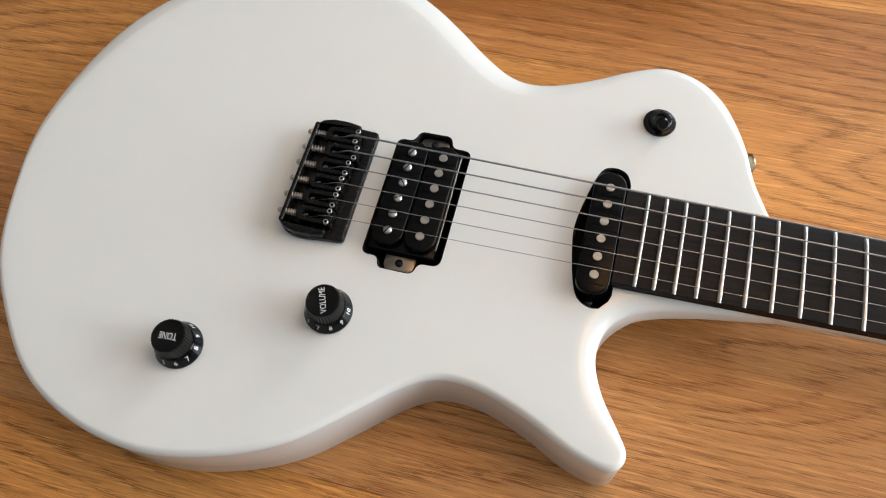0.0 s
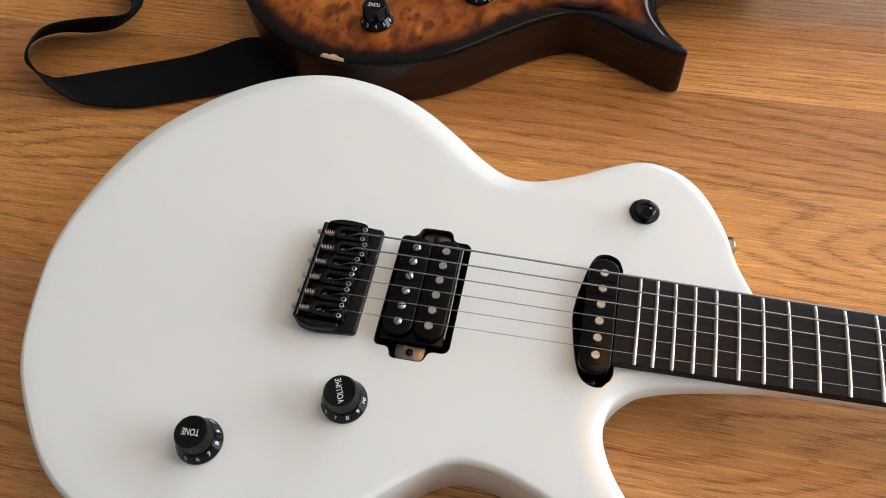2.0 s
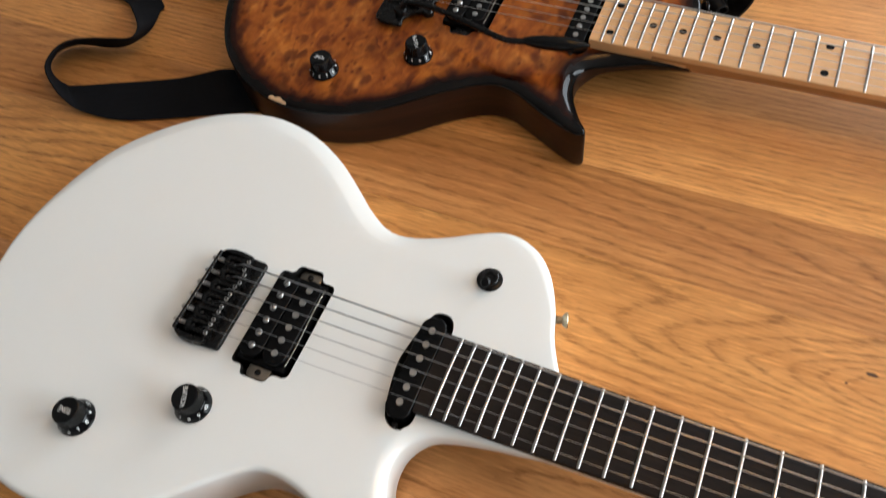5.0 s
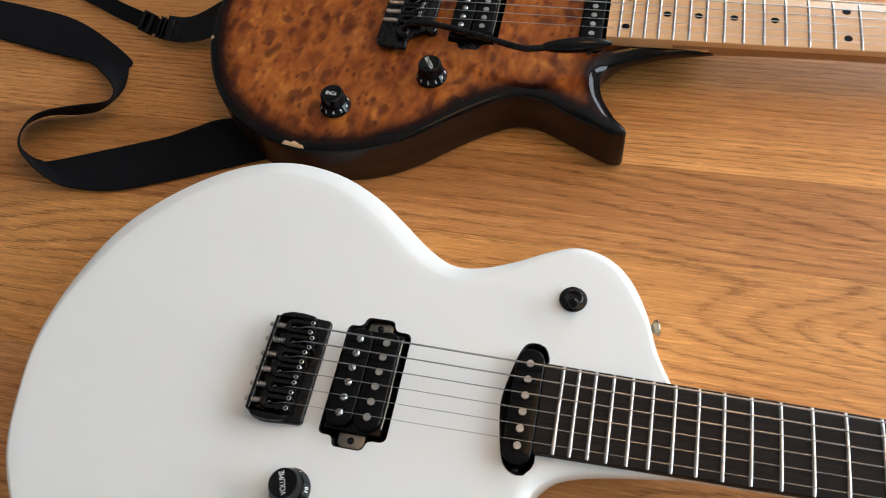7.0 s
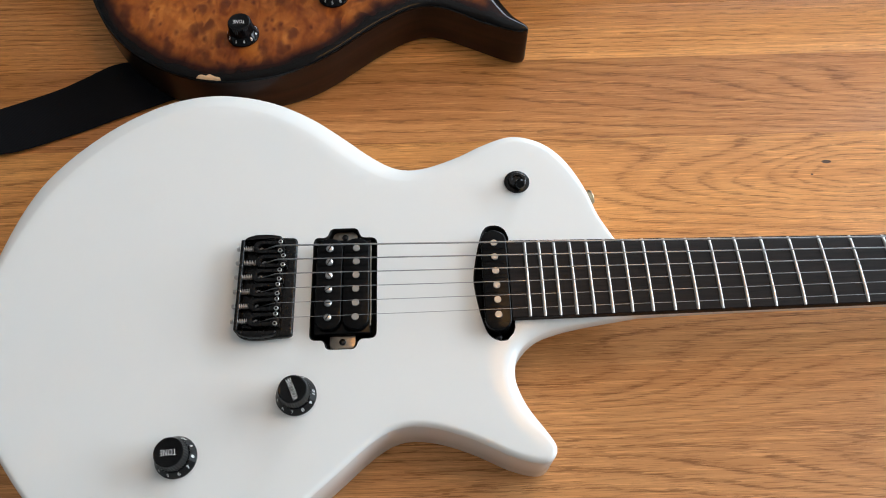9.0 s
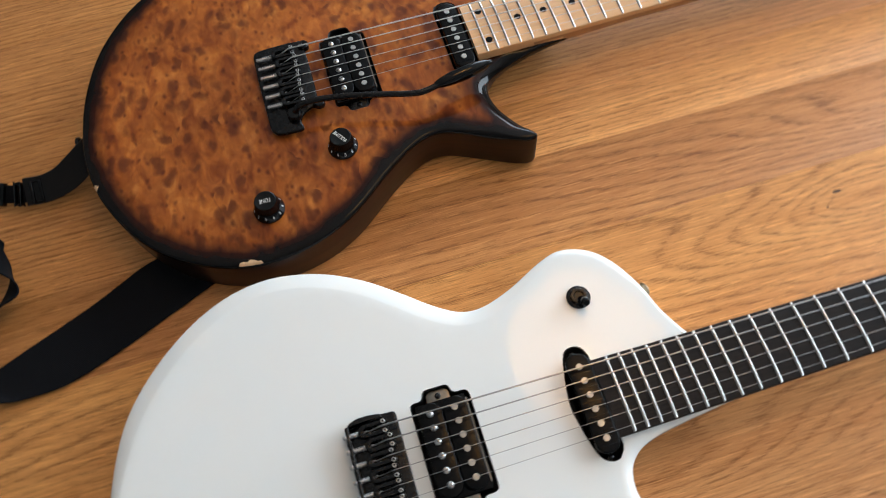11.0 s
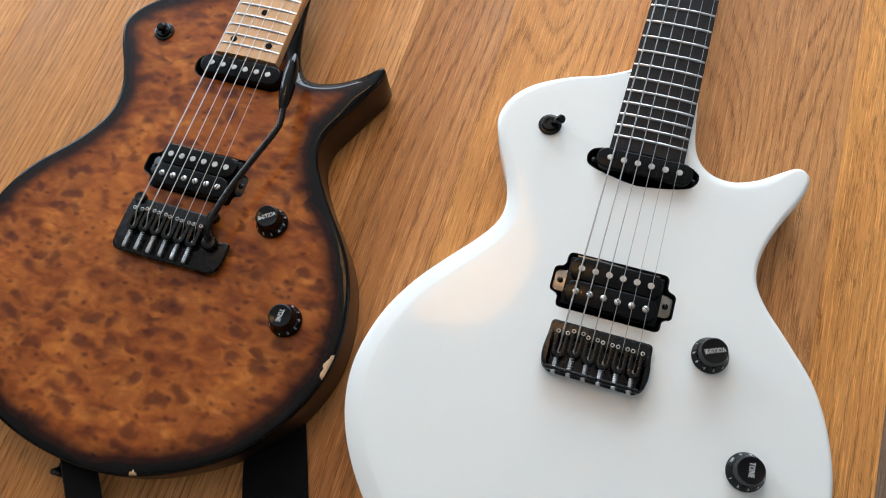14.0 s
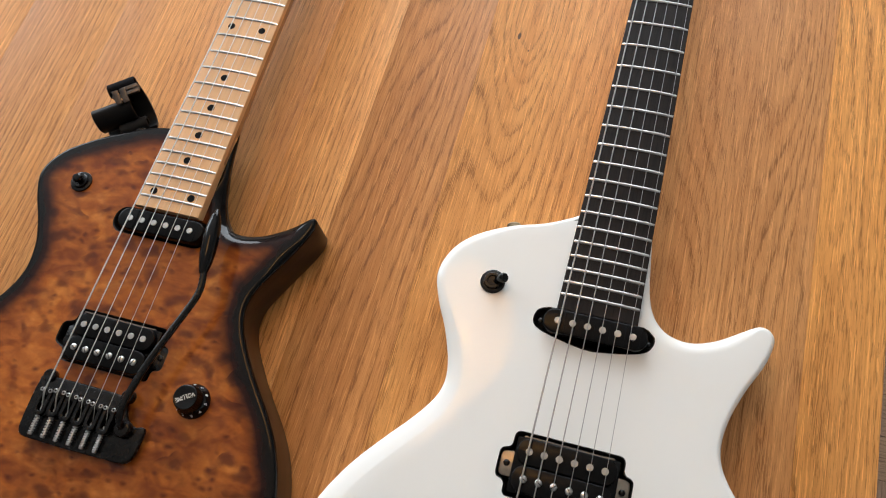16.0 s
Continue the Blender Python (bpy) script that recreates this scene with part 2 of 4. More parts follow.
def mat_glow(name, color, strength):
    n = Nodes(name, color, 0.6)
    n.set(n.p, "Emission Color", (*color, 1))
    n.set(n.p, "Emission Strength", strength)
    return n.mat


KNOTS = [(0.330, 0.3030, 0.075, 0.022, 3.4, 0.0), (0.2956, 0.3061, 0.020, 0.008, 0.25, 0.22), (0.281, 0.2945, 0.012, 0.008, 0.2, 0.12), (0.330, 0.286, 0.21, 0.026, 5.0, 0.0),
         (0.186, 0.020, 0.045, 0.009, 2.2, 0.0), (0.045, 0.005, 0.10, 0.014, 2.4, 0.0), (0.090, 0.128, 0.13, 0.030, 4.2, 0.0), (0.330, 0.066, 0.17, 0.022, 3.4, 0.0), (0.40, 0.372, 0.20, 0.03, 4.2, 0.0)]
OAK = mat_oak("oiled_oak", (0.77, 0.398, 0.132), (0.565, 0.250, 0.068), (0.28, 0.100, 0.022), knots=KNOTS)
FLOOR_OAK = mat_oak("dark_parquet_oak", (0.40, 0.26, 0.16), (0.30, 0.19, 0.115), (0.15, 0.085, 0.048), 0.45, figured=False)
WHITE = mat_white_lacquer()
BURL = mat_burl_burst()
DARK = mat_dark_side()
EBONY = mat_fingerboard("dark_rosewood", (0.0075, 0.0052, 0.0044), (0.017, 0.0118, 0.0096), 0.55)
MAPLE = mat_maple()
# same maple at half strength: the neck's shaded side is put into its colour
SHADED_NECK_MAPLE = mat_maple("tinted_neck_maple", 0.5)
BLACK_METAL = mat_plain("black_powder_coat", (0.0030, 0.0028, 0.0028), 0.27, 0.0, Specular_IOR_Level=0.26)
BLACK_PLASTIC = mat_plain("black_plastic", (0.0025, 0.0025, 0.0027), 0.22, 0.0, Specular_IOR_Level=0.12)
# cavity paint; the same black paints the shade in screw slots and sockets
BLACK_CAVITY = mat_plain("black_shielding_paint", (0.008, 0.0075, 0.007), 0.6, Specular_IOR_Level=0.2)
GLOSS_PLASTIC = mat_plain("glossy_black_plastic", (0.0025, 0.0025, 0.0027), 0.05, 0.0, Specular_IOR_Level=0.22)
CHROME = mat_plain("bright_steel", (0.55, 0.54, 0.53), 0.3, 1.0, 0.1)
FRET = mat_plain("worn_fret_nickel", (0.47, 0.46, 0.44), 0.3, 1.0, 0.15)
POLE = mat_plain("dull_steel", (0.46, 0.45, 0.43), 0.42, 1.0, 0.15)
NICKEL = mat_plain("string_steel", (0.36, 0.365, 0.37), 0.36, 1.0, 0.15)
BRIGHT = mat_plain("new_string_steel", (0.74, 0.72, 0.68), 0.3, 1.0, 0.1)
BRASS = mat_plain("bare_pickup_leg_metal", (0.24, 0.215, 0.18), 0.3, 1.0, 0.25)
AGED = mat_plain("aged_nickel", (0.30, 0.25, 0.17), 0.35, 1.0, 0.25)
INK = mat_plain("white_print", (0.78, 0.78, 0.76), 0.5, 0.0, 0.04)
BARE = mat_plain("bare_pale_wood", (0.62, 0.40, 0.22), 0.6, 0.0, 0.15, 300)
WEB = mat_webbing()
LEATHER = mat_plain("black_leather", (0.006, 0.0056, 0.0056), 0.45, 0.0, 0.25, 400, Specular_IOR_Level=0.2)
DARK_STEEL = mat_plain("dark_nickel", (0.13, 0.115, 0.105), 0.36, 1.0, 0.2)
PAINT = mat_plain("white_wall_paint", (0.34, 0.34, 0.335), 0.8, 0.0, 0.03, 8)
CEILING = mat_plain("white_ceiling_paint", (0.83, 0.83, 0.82), 0.85, 0.0, 0.03, 8)
FRAME_PAINT = mat_plain("white_window_paint", (0.78, 0.78, 0.76), 0.4, 0.0, 0.03, 20)

# ------------------------------------------------------------------ builders


def part(name, bm, mat, parent=None, label="", smooth=35):
    me = bpy.data.meshes.new(name)
    bm.normal_update()
    bm.to_mesh(me)
    bm.free()
    me.materials.append(mat)
    if smooth:
        me.polygons.foreach_set("use_smooth", [True] * len(me.polygons))
        me.set_sharp_from_angle(angle=radians(smooth))
    ob = new(name, me)
    if parent:
        ob.parent = parent
    if label:
        ob["label"] = label
    return ob


def twin(ob, m, parent):
    """Another object on the same mesh."""
    o = new(ob.name.split(".")[0], ob.data)
    o.parent = parent
    o.matrix_basis = m
    return o


def empty(name, m, label, category, group=""):
    ob = new(name)
    ob.empty_display_size = 0.05
    ob.matrix_world = m
    return tagged(ob, label, category, group)


def spline(points, per, closed=False):
    """Catmull-Rom through the points, of any dimension."""
    p = np.array(points, float)
    n = len(p)
    out = []
    for i in range(n if closed else n - 1):
        a, b, c, d = (p[(i + k) % n] if closed else p[min(max(i + k, 0), n - 1)] for k in (-1, 0, 1, 2))
        for s in np.arange(per) / per:
            out.append(0.5 * (2 * b + (c - a) * s + (2 * a - 5 * b + 4 * c - d) * s**2 + (3 * b - a - 3 * c + d) * s**3))
    if not closed:
        out.append(p[-1])
    return np.array(out)


def loop_normals(p):
    """Outward normals of a closed loop that runs counter-clockwise."""
    t = np.roll(p, -1, 0) - np.roll(p, 1, 0)
    t /= np.linalg.norm(t, axis=1)[:, None]
    return np.stack([t[:, 1], -t[:, 0]], 1)


def ccw(p):
    x, y = p[:, 0], p[:, 1]
    return p if (x * np.roll(y, -1) - np.roll(x, -1) * y).sum() > 0 else p[::-1]


def rounded(x0, x1, y0, y1, r, seg=5):
    """A rectangle with rounded corners, counter-clockwise."""
    out = []
    for cx, cy, a in ((x1 - r, y0 + r, -90), (x1 - r, y1 - r, 0), (x0 + r, y1 - r, 90), (x0 + r, y0 + r, 180)):
        for k in range(seg + 1):
            w = radians(a + 90 * k / seg)
            out.append((cx + r * math.cos(w), cy + r * math.sin(w)))
    return np.array(out)


def bridge(bm, a, b):
    for i in range(len(a)):
        j = (i + 1) % len(a)
        bm.faces.new((a[i], a[j], b[j], b[i]))


def ring(bm, p, z):
    zs = z if hasattr(z, "__len__") else [z] * len(p)
    return [bm.verts.new((x, y, h)) for (x, y), h in zip(p, zs)]


def slab(p, z0, z1, bevel=0.0008, steps=2, bm=None):
    """A plate of outline p from z0 to z1 with rounded rims."""
    bm = bm or bmesh.new()
    p = ccw(np.array(p, float))
    nrm = loop_normals(p)
    rings = [(bevel, z0)] if bevel else []
    for k in range(steps + 1 if bevel else 1):
        w = math.pi / 2 * k / max(steps, 1)
        rings.append((bevel * (1 - math.sin(w)), z0 + bevel * (1 - math.cos(w))))
    rings = rings[1:] if bevel else [(0, z0)]
    top = [(o, z1 - (z - z0)) for o, z in reversed(rings)]
    made = [ring(bm, p - nrm * o, z) for o, z in rings + top]
    for a, b in zip(made, made[1:]):
        bridge(bm, a, b)
    bm.faces.new(made[0][::-1])
    bm.faces.new(made[-1])
    return bm


def box(x0, x1, y0, y1, z0, z1, bevel=0.0008, steps=2, corner=None, bm=None):
    c = corner if corner is not None else max(bevel * 1.2, 1e-4)
    return slab(rounded(x0, x1, y0, y1, c, 3), z0, z1, bevel, steps, bm)


def lathe(profile, seg=32, bm=None, flute=0.0, flutes=0, m=None):
    """Turns (radius, z) pairs round the z axis; a radius of 0 closes the end."""
    bm = bm or bmesh.new()
    m = m or Matrix()
    rows = []
    for k, (r, z) in enumerate(profile):
        if r <= 0:
            rows.append([bm.verts.new(m @ Vector((0, 0, z)))])
            continue
        row = []
        for i in range(seg):
            a = 2 * math.pi * i / seg
            rr = r * (1 + (flute if flutes and i % 2 else 0))
            row.append(bm.verts.new(m @ Vector((rr * math.cos(a), rr * math.sin(a), z))))
        rows.append(row)
    for a, b in zip(rows, rows[1:]):
        for i in range(seg):
            j = (i + 1) % seg
            if len(a) == 1 and len(b) > 1:
                bm.faces.new((a[0], b[j], b[i]))
            elif len(b) == 1 and len(a) > 1:
                bm.faces.new((a[i], a[j], b[0]))
            elif len(a) > 1:
                bm.faces.new((a[i], a[j], b[j], b[i]))
    bmesh.ops.recalc_face_normals(bm, faces=bm.faces)
    return bm


def tube(path, radii, seg=8, bm=None, flat=1.0):
    """A pipe along the path, with a radius for each point."""
    bm = bm or bmesh.new()
    pts = [Vector(p) for p in path]
    rad = radii if hasattr(radii, "__len__") else [radii] * len(pts)
    rows = []
    up = Vector((0, 0, 1))
    for i, p in enumerate(pts):
        d = (pts[min(i + 1, len(pts) - 1)] - pts[max(i - 1, 0)]).normalized()
        side = d.cross(up)
        side = side.normalized() if side.length > 1e-4 else Vector((1, 0, 0))
        top = side.cross(d).normalized()
        rows.append([bm.verts.new(p + rad[i] * (math.cos(2 * math.pi * k / seg) * side + flat * math.sin(2 * math.pi * k / seg) * top)) for k in range(seg)])
    for a, b in zip(rows, rows[1:]):
        bridge(bm, a, b)
    bm.faces.new(rows[0][::-1])
    bm.faces.new(rows[-1])
    bmesh.ops.recalc_face_normals(bm, faces=bm.faces)
    return bm


def inside(p, poly):
    """Which points lie inside a polygon."""
    x, y = p[:, 0][:, None], p[:, 1][:, None]
    x0, y0 = poly[:, 0][None], poly[:, 1][None]
    x1, y1 = np.roll(poly[:, 0], -1)[None], np.roll(poly[:, 1], -1)[None]
    cross = ((y0 > y) != (y1 > y)) & (x < (x1 - x0) * (y - y0) / (y1 - y0 + 1e-12) + x0)
    return cross.sum(1) % 2 == 1


def to_edge(p, poly):
    """The distance of points to a polygon's outline."""
    a, b = poly[None], np.roll(poly, -1, 0)[None]
    d = b - a
    t = (((p[:, None] - a) * d).sum(-1) / ((d**2).sum(-1) + 1e-12)).clip(0, 1)
    return np.linalg.norm(p[:, None] - a - t[..., None] * d, axis=-1).min(1)


def letters(text, size, m, parent, wrap=None):
    """Raised print in the built-in font; wrap bends it (x, y) -> Vector."""
    cu = bpy.data.curves.new("print", "FONT")
    cu.body, cu.size, cu.align_x, cu.align_y = text, size, "CENTER", "CENTER"
    cu.resolution_u = 3
    tmp = new("print", cu)
    me = bpy.data.meshes.new_from_object(tmp.evaluated_get(bpy.context.evaluated_depsgraph_get()))
    bpy.data.objects.remove(tmp)
    bpy.data.curves.remove(cu)
    for v in me.vertices:
        v.co = wrap(v.co.x, v.co.y) if wrap else m @ v.co
    me.materials.clear()
    me.materials.append(INK)
    me.name = "printed_text"
    ob = new("printed_text", me)
    ob.parent = parent
    ob["label"] = "white printed " + ("number" if text.isdigit() else "word")
    return ob

# ------------------------------------------------------------------ guitars
SCALE = 0.648


def fret_at(n):
    return SCALE * 2 ** (-n / 12)


def board_half(u):
    """Half the width of the fingerboard at u from the saddles."""
    return 0.0285 + (0.0215 - 0.0285) * (u - 0.15) / (SCALE - 0.15)


def string_at(k, u):
    """Sideways place of string k (0 the thickest) at u."""
    s = 1 - 2 * k / 5
    return s * (0.0262 + (0.0178 - 0.0262) * u / SCALE)


def soften(p, r=0.002, seg=3):
    """Rounds the corners of a polygon."""
    out = []
    n = len(p)
    for i in range(n):
        a, b, c = p[i - 1], p[i], p[(i + 1) % n]
        d0, d1 = a - b, c - b
        l0, l1 = np.linalg.norm(d0), np.linalg.norm(d1)
        e = min(r, 0.45 * l0, 0.45 * l1)
        p0, p1 = b + d0 / l0 * e, b + d1 / l1 * e
        for k in range(seg + 1):
            t = k / seg
            out.append((1 - t) ** 2 * p0 + 2 * t * (1 - t) * b + t**2 * p1)
    return np.array(out)


def soft_step(x, a, b):
    t = np.clip((x - a) / (b - a), 0, 1)
    return t * t * (3 - 2 * t)


def body_mesh(outline, thick, holes, inset, drop, two_tone=False, steps=8, depth=0.016, facet=None, waist=0.006, back=0.002, tail=0.0):
    """A solid body: flat back, upright sides, a rounded or bevelled front rim and open cavities."""
    bm = bmesh.new()
    rim = bm.verts.layers.float.new("rim")
    p = ccw(outline)
    nrm = loop_normals(p)
    w, h = inset(p), drop(p)
    lift = np.interp(p[:, 0], (0.142, 0.152, 0.166, 0.200, 0.260), (0.0, 0.014, 0.025, 0.032, thick - waist)) * soft_step(p[:, 1], -0.088, -0.052) * (1 - soft_step(p[:, 1], 0.005, 0.035))
    back = back + tail * soft_step(-p[:, 0], 0.12, 0.18)
    inn = nrm * back[:, None]
    rows = [ring(bm, p - inn * 0.8, lift), ring(bm, p - inn * 0.26, lift + 0.26 * back), ring(bm, p, lift + back), ring(bm, p, thick - h)]
    for k in range(1, steps + 1):
        a = math.pi / 2 * k / steps
        q = np.full(len(p), 0.0) if facet is None else facet(p)
        t = min(max((k - 0.5) / (steps - 1), 0.06), 0.94) if k < steps else 1.0
        go = (1 - math.cos(a)) * (1 - q) + q * t
        up = math.sin(a) * (1 - q) + q * (t if k < steps else 1.0)
        rows.append(ring(bm, p - nrm * (w * go)[:, None], thick - h * (1 - up)))
        for v, i in zip(rows[-1], w * go):
            v[rim] = i
    for a, b in zip(rows, rows[1:]):
        bridge(bm, a, b)
    from mathutils import geometry
    base = p - inn * 0.8
    vs, _, fs, orig, _, _ = geometry.delaunay_2d_cdt([Vector(q) for q in base], [(i, (i + 1) % len(base)) for i in range(len(base))], [], 1, 1e-7)
    for f in fs:
        tri = [rows[0][orig[i][0]] for i in f if orig[i]]
        if len(set(tri)) == 3:
            bm.faces.new(tri[::-1])
    side_count = len(p) * (len(rows) - 1)
    side_faces = len(bm.faces)
    top = p - nrm * w[:, None]
    lo, hi = top.min(0), top.max(0)
    step = 0.008
    gx, gy = np.meshgrid(np.arange(lo[0], hi[0], step), np.arange(lo[1], hi[1], step))
    grid = np.stack([gx.ravel(), gy.ravel()], 1) + np.random.uniform(-0.001, 0.001, (gx.size, 2))
    ok = inside(grid, top) & (to_edge(grid, top) > 0.004)
    holes = [ccw(np.array(q)) for q in holes]
    for q in holes:
        ok &= ~inside(grid, q) & (to_edge(grid, q) > 0.003)
    grid = grid[ok]
    pts, edges = [Vector(q) for q in top], [(i, (i + 1) % len(top)) for i in range(len(top))]
    lid = list(rows[-1])
    walls = []
    for q in holes:
        o = len(pts)
        pts += [Vector(c) for c in q]
        edges += [(o + i, o + (i + 1) % len(q)) for i in range(len(q))]
        r = ring(bm, q, thick)
        lid += r
        walls.append((q, r))
    for c in grid:
        pts.append(Vector(c))
        lid.append(bm.verts.new((*c, thick)))
    dist = to_edge(np.array([tuple(c) for c in pts]), p)
    for v, d in zip(lid, dist):
        v[rim] = float(d)
    vs, _, fs, orig, _, _ = geometry.delaunay_2d_cdt(pts, edges, [], 0, 1e-7)
    mid = np.array([np.mean([tuple(vs[i]) for i in f], axis=0) for f in fs])
    keep = inside(mid, top)
    for q in holes:
        keep &= ~inside(mid, q)
    for f, k in zip(fs, keep):
        if k and all(orig[i] for i in f):
            tri = [lid[orig[i][0]] for i in f]
            if len(set(tri)) == 3:
                try:
                    bm.faces.new(tri)
                except ValueError:
                    pass
    bm.faces.ensure_lookup_table()
    top_end = len(bm.faces)
    for q, r in walls:
        n = loop_normals(q)
        lip = ring(bm, q - n * 0.0008, thick - 0.0008)
        low = ring(bm, q - n * 0.0008, thick - depth)
        bridge(bm, r[::-1], lip[::-1])
        bridge(bm, lip[::-1], low[::-1])
        bm.faces.new(low)
    bm.faces.ensure_lookup_table()
    if two_tone:
        n = len(p)
        for i, f in enumerate(bm.faces):
            f.material_index = 0 if (n * 3 <= i < side_count or side_faces <= i < top_end) else 1
    for i, f in enumerate(bm.faces):
        if i >= top_end:
            f.material_index = 2 if two_tone else 1
    for f in bm.faces:
        if side_faces <= f.index < top_end and f.normal.z < 0:
            f.normal_flip()
    bmesh.ops.recalc_face_normals(bm, faces=bm.faces)
    return bm


def neck_mesh(u0, u1, z_top, deep, heel):
    """The back of a neck: a D section that grows into the heel at the body end."""
    bm = bmesh.new()
    rows = []
    for u in [u0 + (u1 - u0) * k / 40 for k in range(41)]:
        w = board_half(u) - 0.0004
        grow = max(0.0, 1 - (u - u0) / 0.10)
        grow = grow * grow * (3 - 2 * grow)
        d = deep + (heel - deep) * grow
        power = 0.75 - 0.25 * grow
        row = []
        for k in range(17):
            a = math.pi * k / 16
            row.append(bm.verts.new((u, w * math.cos(a), z_top - 0.002 - (d - 0.002) * math.sin(a) ** power if 0 < k < 16 else z_top - 0.002)))
        row = [bm.verts.new((u, w, z_top))] + row + [bm.verts.new((u, -w, z_top))]
        rows.append(row)
    for a, b in zip(rows, rows[1:]):
        for i in range(len(a)):
            j = (i + 1) % len(a)
            bm.faces.new((a[i], a[j], b[j], b[i]))
    bm.faces.new(rows[0])
    bm.faces.new(rows[-1][::-1])
    bmesh.ops.recalc_face_normals(bm, faces=bm.faces)
    return bm


def fingerboard_mesh(u0, u1, z0, z1):
    """A tapered board with a gently crowned face."""
    bm = bmesh.new()
    rows = []
    for u in [u0 + (u1 - u0) * k / 24 for k in range(25)]:
        w = board_half(u)
        row = [bm.verts.new((u, w, z0)), bm.verts.new((u, w, z1 - 0.0016))]
        for k in range(11):
            s = 1 - 2 * k / 10
            row.append(bm.verts.new((u, s * (w - 0.0006), z1 - 0.0011 * s * s)))
        row += [bm.verts.new((u, -w, z1 - 0.0016)), bm.verts.new((u, -w, z0))]
        rows.append(row)
    for a, b in zip(rows, rows[1:]):
        for i in range(len(a)):
            j = (i + 1) % len(a)
            bm.faces.new((a[i], a[j], b[j], b[i]))
    bm.faces.new(rows[0])
    bm.faces.new(rows[-1][::-1])
    bmesh.ops.recalc_face_normals(bm, faces=bm.faces)
    return bm


def fret_mesh(w, z):
    """A fret wire across the board, crowned like it, with filed ends."""
    bm = bmesh.new()
    rows = []
    for k in range(9):
        s = 1 - 2 * k / 8
        v, base = s * w, z - 0.0011 * s * s
        tall = 0.0013 if abs(s) < 1 else 0.0004
        rows.append([bm.verts.new((0.0012 * math.cos(a), v, base - 0.0003 + tall * math.sin(a))) for a in [math.pi * i / 6 for i in range(7)]])
    for a, b in zip(rows, rows[1:]):
        for i in range(6):
            bm.faces.new((a[i], a[i + 1], b[i + 1], b[i]))
    bm.faces.new(rows[0])
    bm.faces.new(rows[-1])
    bmesh.ops.recalc_face_normals(bm, faces=bm.faces)
    return bm


def add_neck(g, top, board_bottom, board_top, board_mat, neck_mat, dots, u_end):
    neck = part("neck", neck_mesh(0.205, SCALE + 0.004, board_bottom, 0.0165, 0.0185), neck_mat, g)
    board = part("fretboard", fingerboard_mesh(u_end, SCALE, board_bottom, board_top), board_mat, g)
    for n in range(1, 25):
        u = fret_at(n)
        f = part("fret", fret_mesh(board_half(u) - 0.0004, board_top), FRET, board)
        f.location = (u, 0, 0)
    if dots:
        dot = None
        for n in (3, 5, 7, 9, 12, 15, 17, 19, 21, 24):
            u = (fret_at(n) + fret_at(n - 1)) / 2
            for v in ((0.0165, -0.0165) if n == 24 else (0.0145, -0.0145) if n == 12 else (0.0,)):
                z = board_top - 0.0011 * (v / board_half(u)) ** 2
                if dot is None:
                    dot = part("dot_inlay", lathe([(0, -0.001), (0.0031, -0.001), (0.0031, 0.00015), (0, 0.00015)], 16), BLACK_PLASTIC, board, "small black dot inlay")
                    dot.location = (u, v, z)
                else:
                    twin(dot, Matrix.Translation((u, v, z)), board)
    nut = part("nut", box(SCALE, SCALE + 0.004, -0.0215, 0.0215, board_bottom, board_top + 0.002, 0.0006), BLACK_PLASTIC, g, "black string nut")
    head = [(0.65, 0.0215), (0.665, 0.024), (0.69, 0.036), (0.74, 0.041), (0.79, 0.042), (0.83, 0.036), (0.84, 0.02), (0.83, -0.005), (0.80, -0.02), (0.74, -0.03), (0.69, -0.033), (0.665, -0.024), (0.65, -0.0215)]
    part("headstock", slab(spline(head, 4), board_bottom - 0.016, board_bottom - 0.002, 0.002, 3), neck_mat, g)
    return neck


def add_strings(g, z0, z1, mat=None):
    """Six strings from the saddles over the frets to the nut; the three thick ones are wound."""
    for k, d in enumerate((0.00117, 0.00091, 0.00066, 0.00046, 0.00034, 0.00026)):
        bm = tube([(-0.0145, string_at(k, -0.003), z0 - 0.0056), (-0.0095, string_at(k, -0.003), z0 - 0.0032), (-0.0050, string_at(k, 0), z0 - 0.0005), (-0.0025, string_at(k, 0), z0)] + [(u, string_at(k, u), z0 + (z1 - z0) * u / SCALE) for u in (0.1, 0.25, 0.45, SCALE + 0.001)], d / 2 + 0.00006, 6)
        part("string", bm, mat or NICKEL, g, "thick wound steel string" if k < 3 else "thin plain steel string")


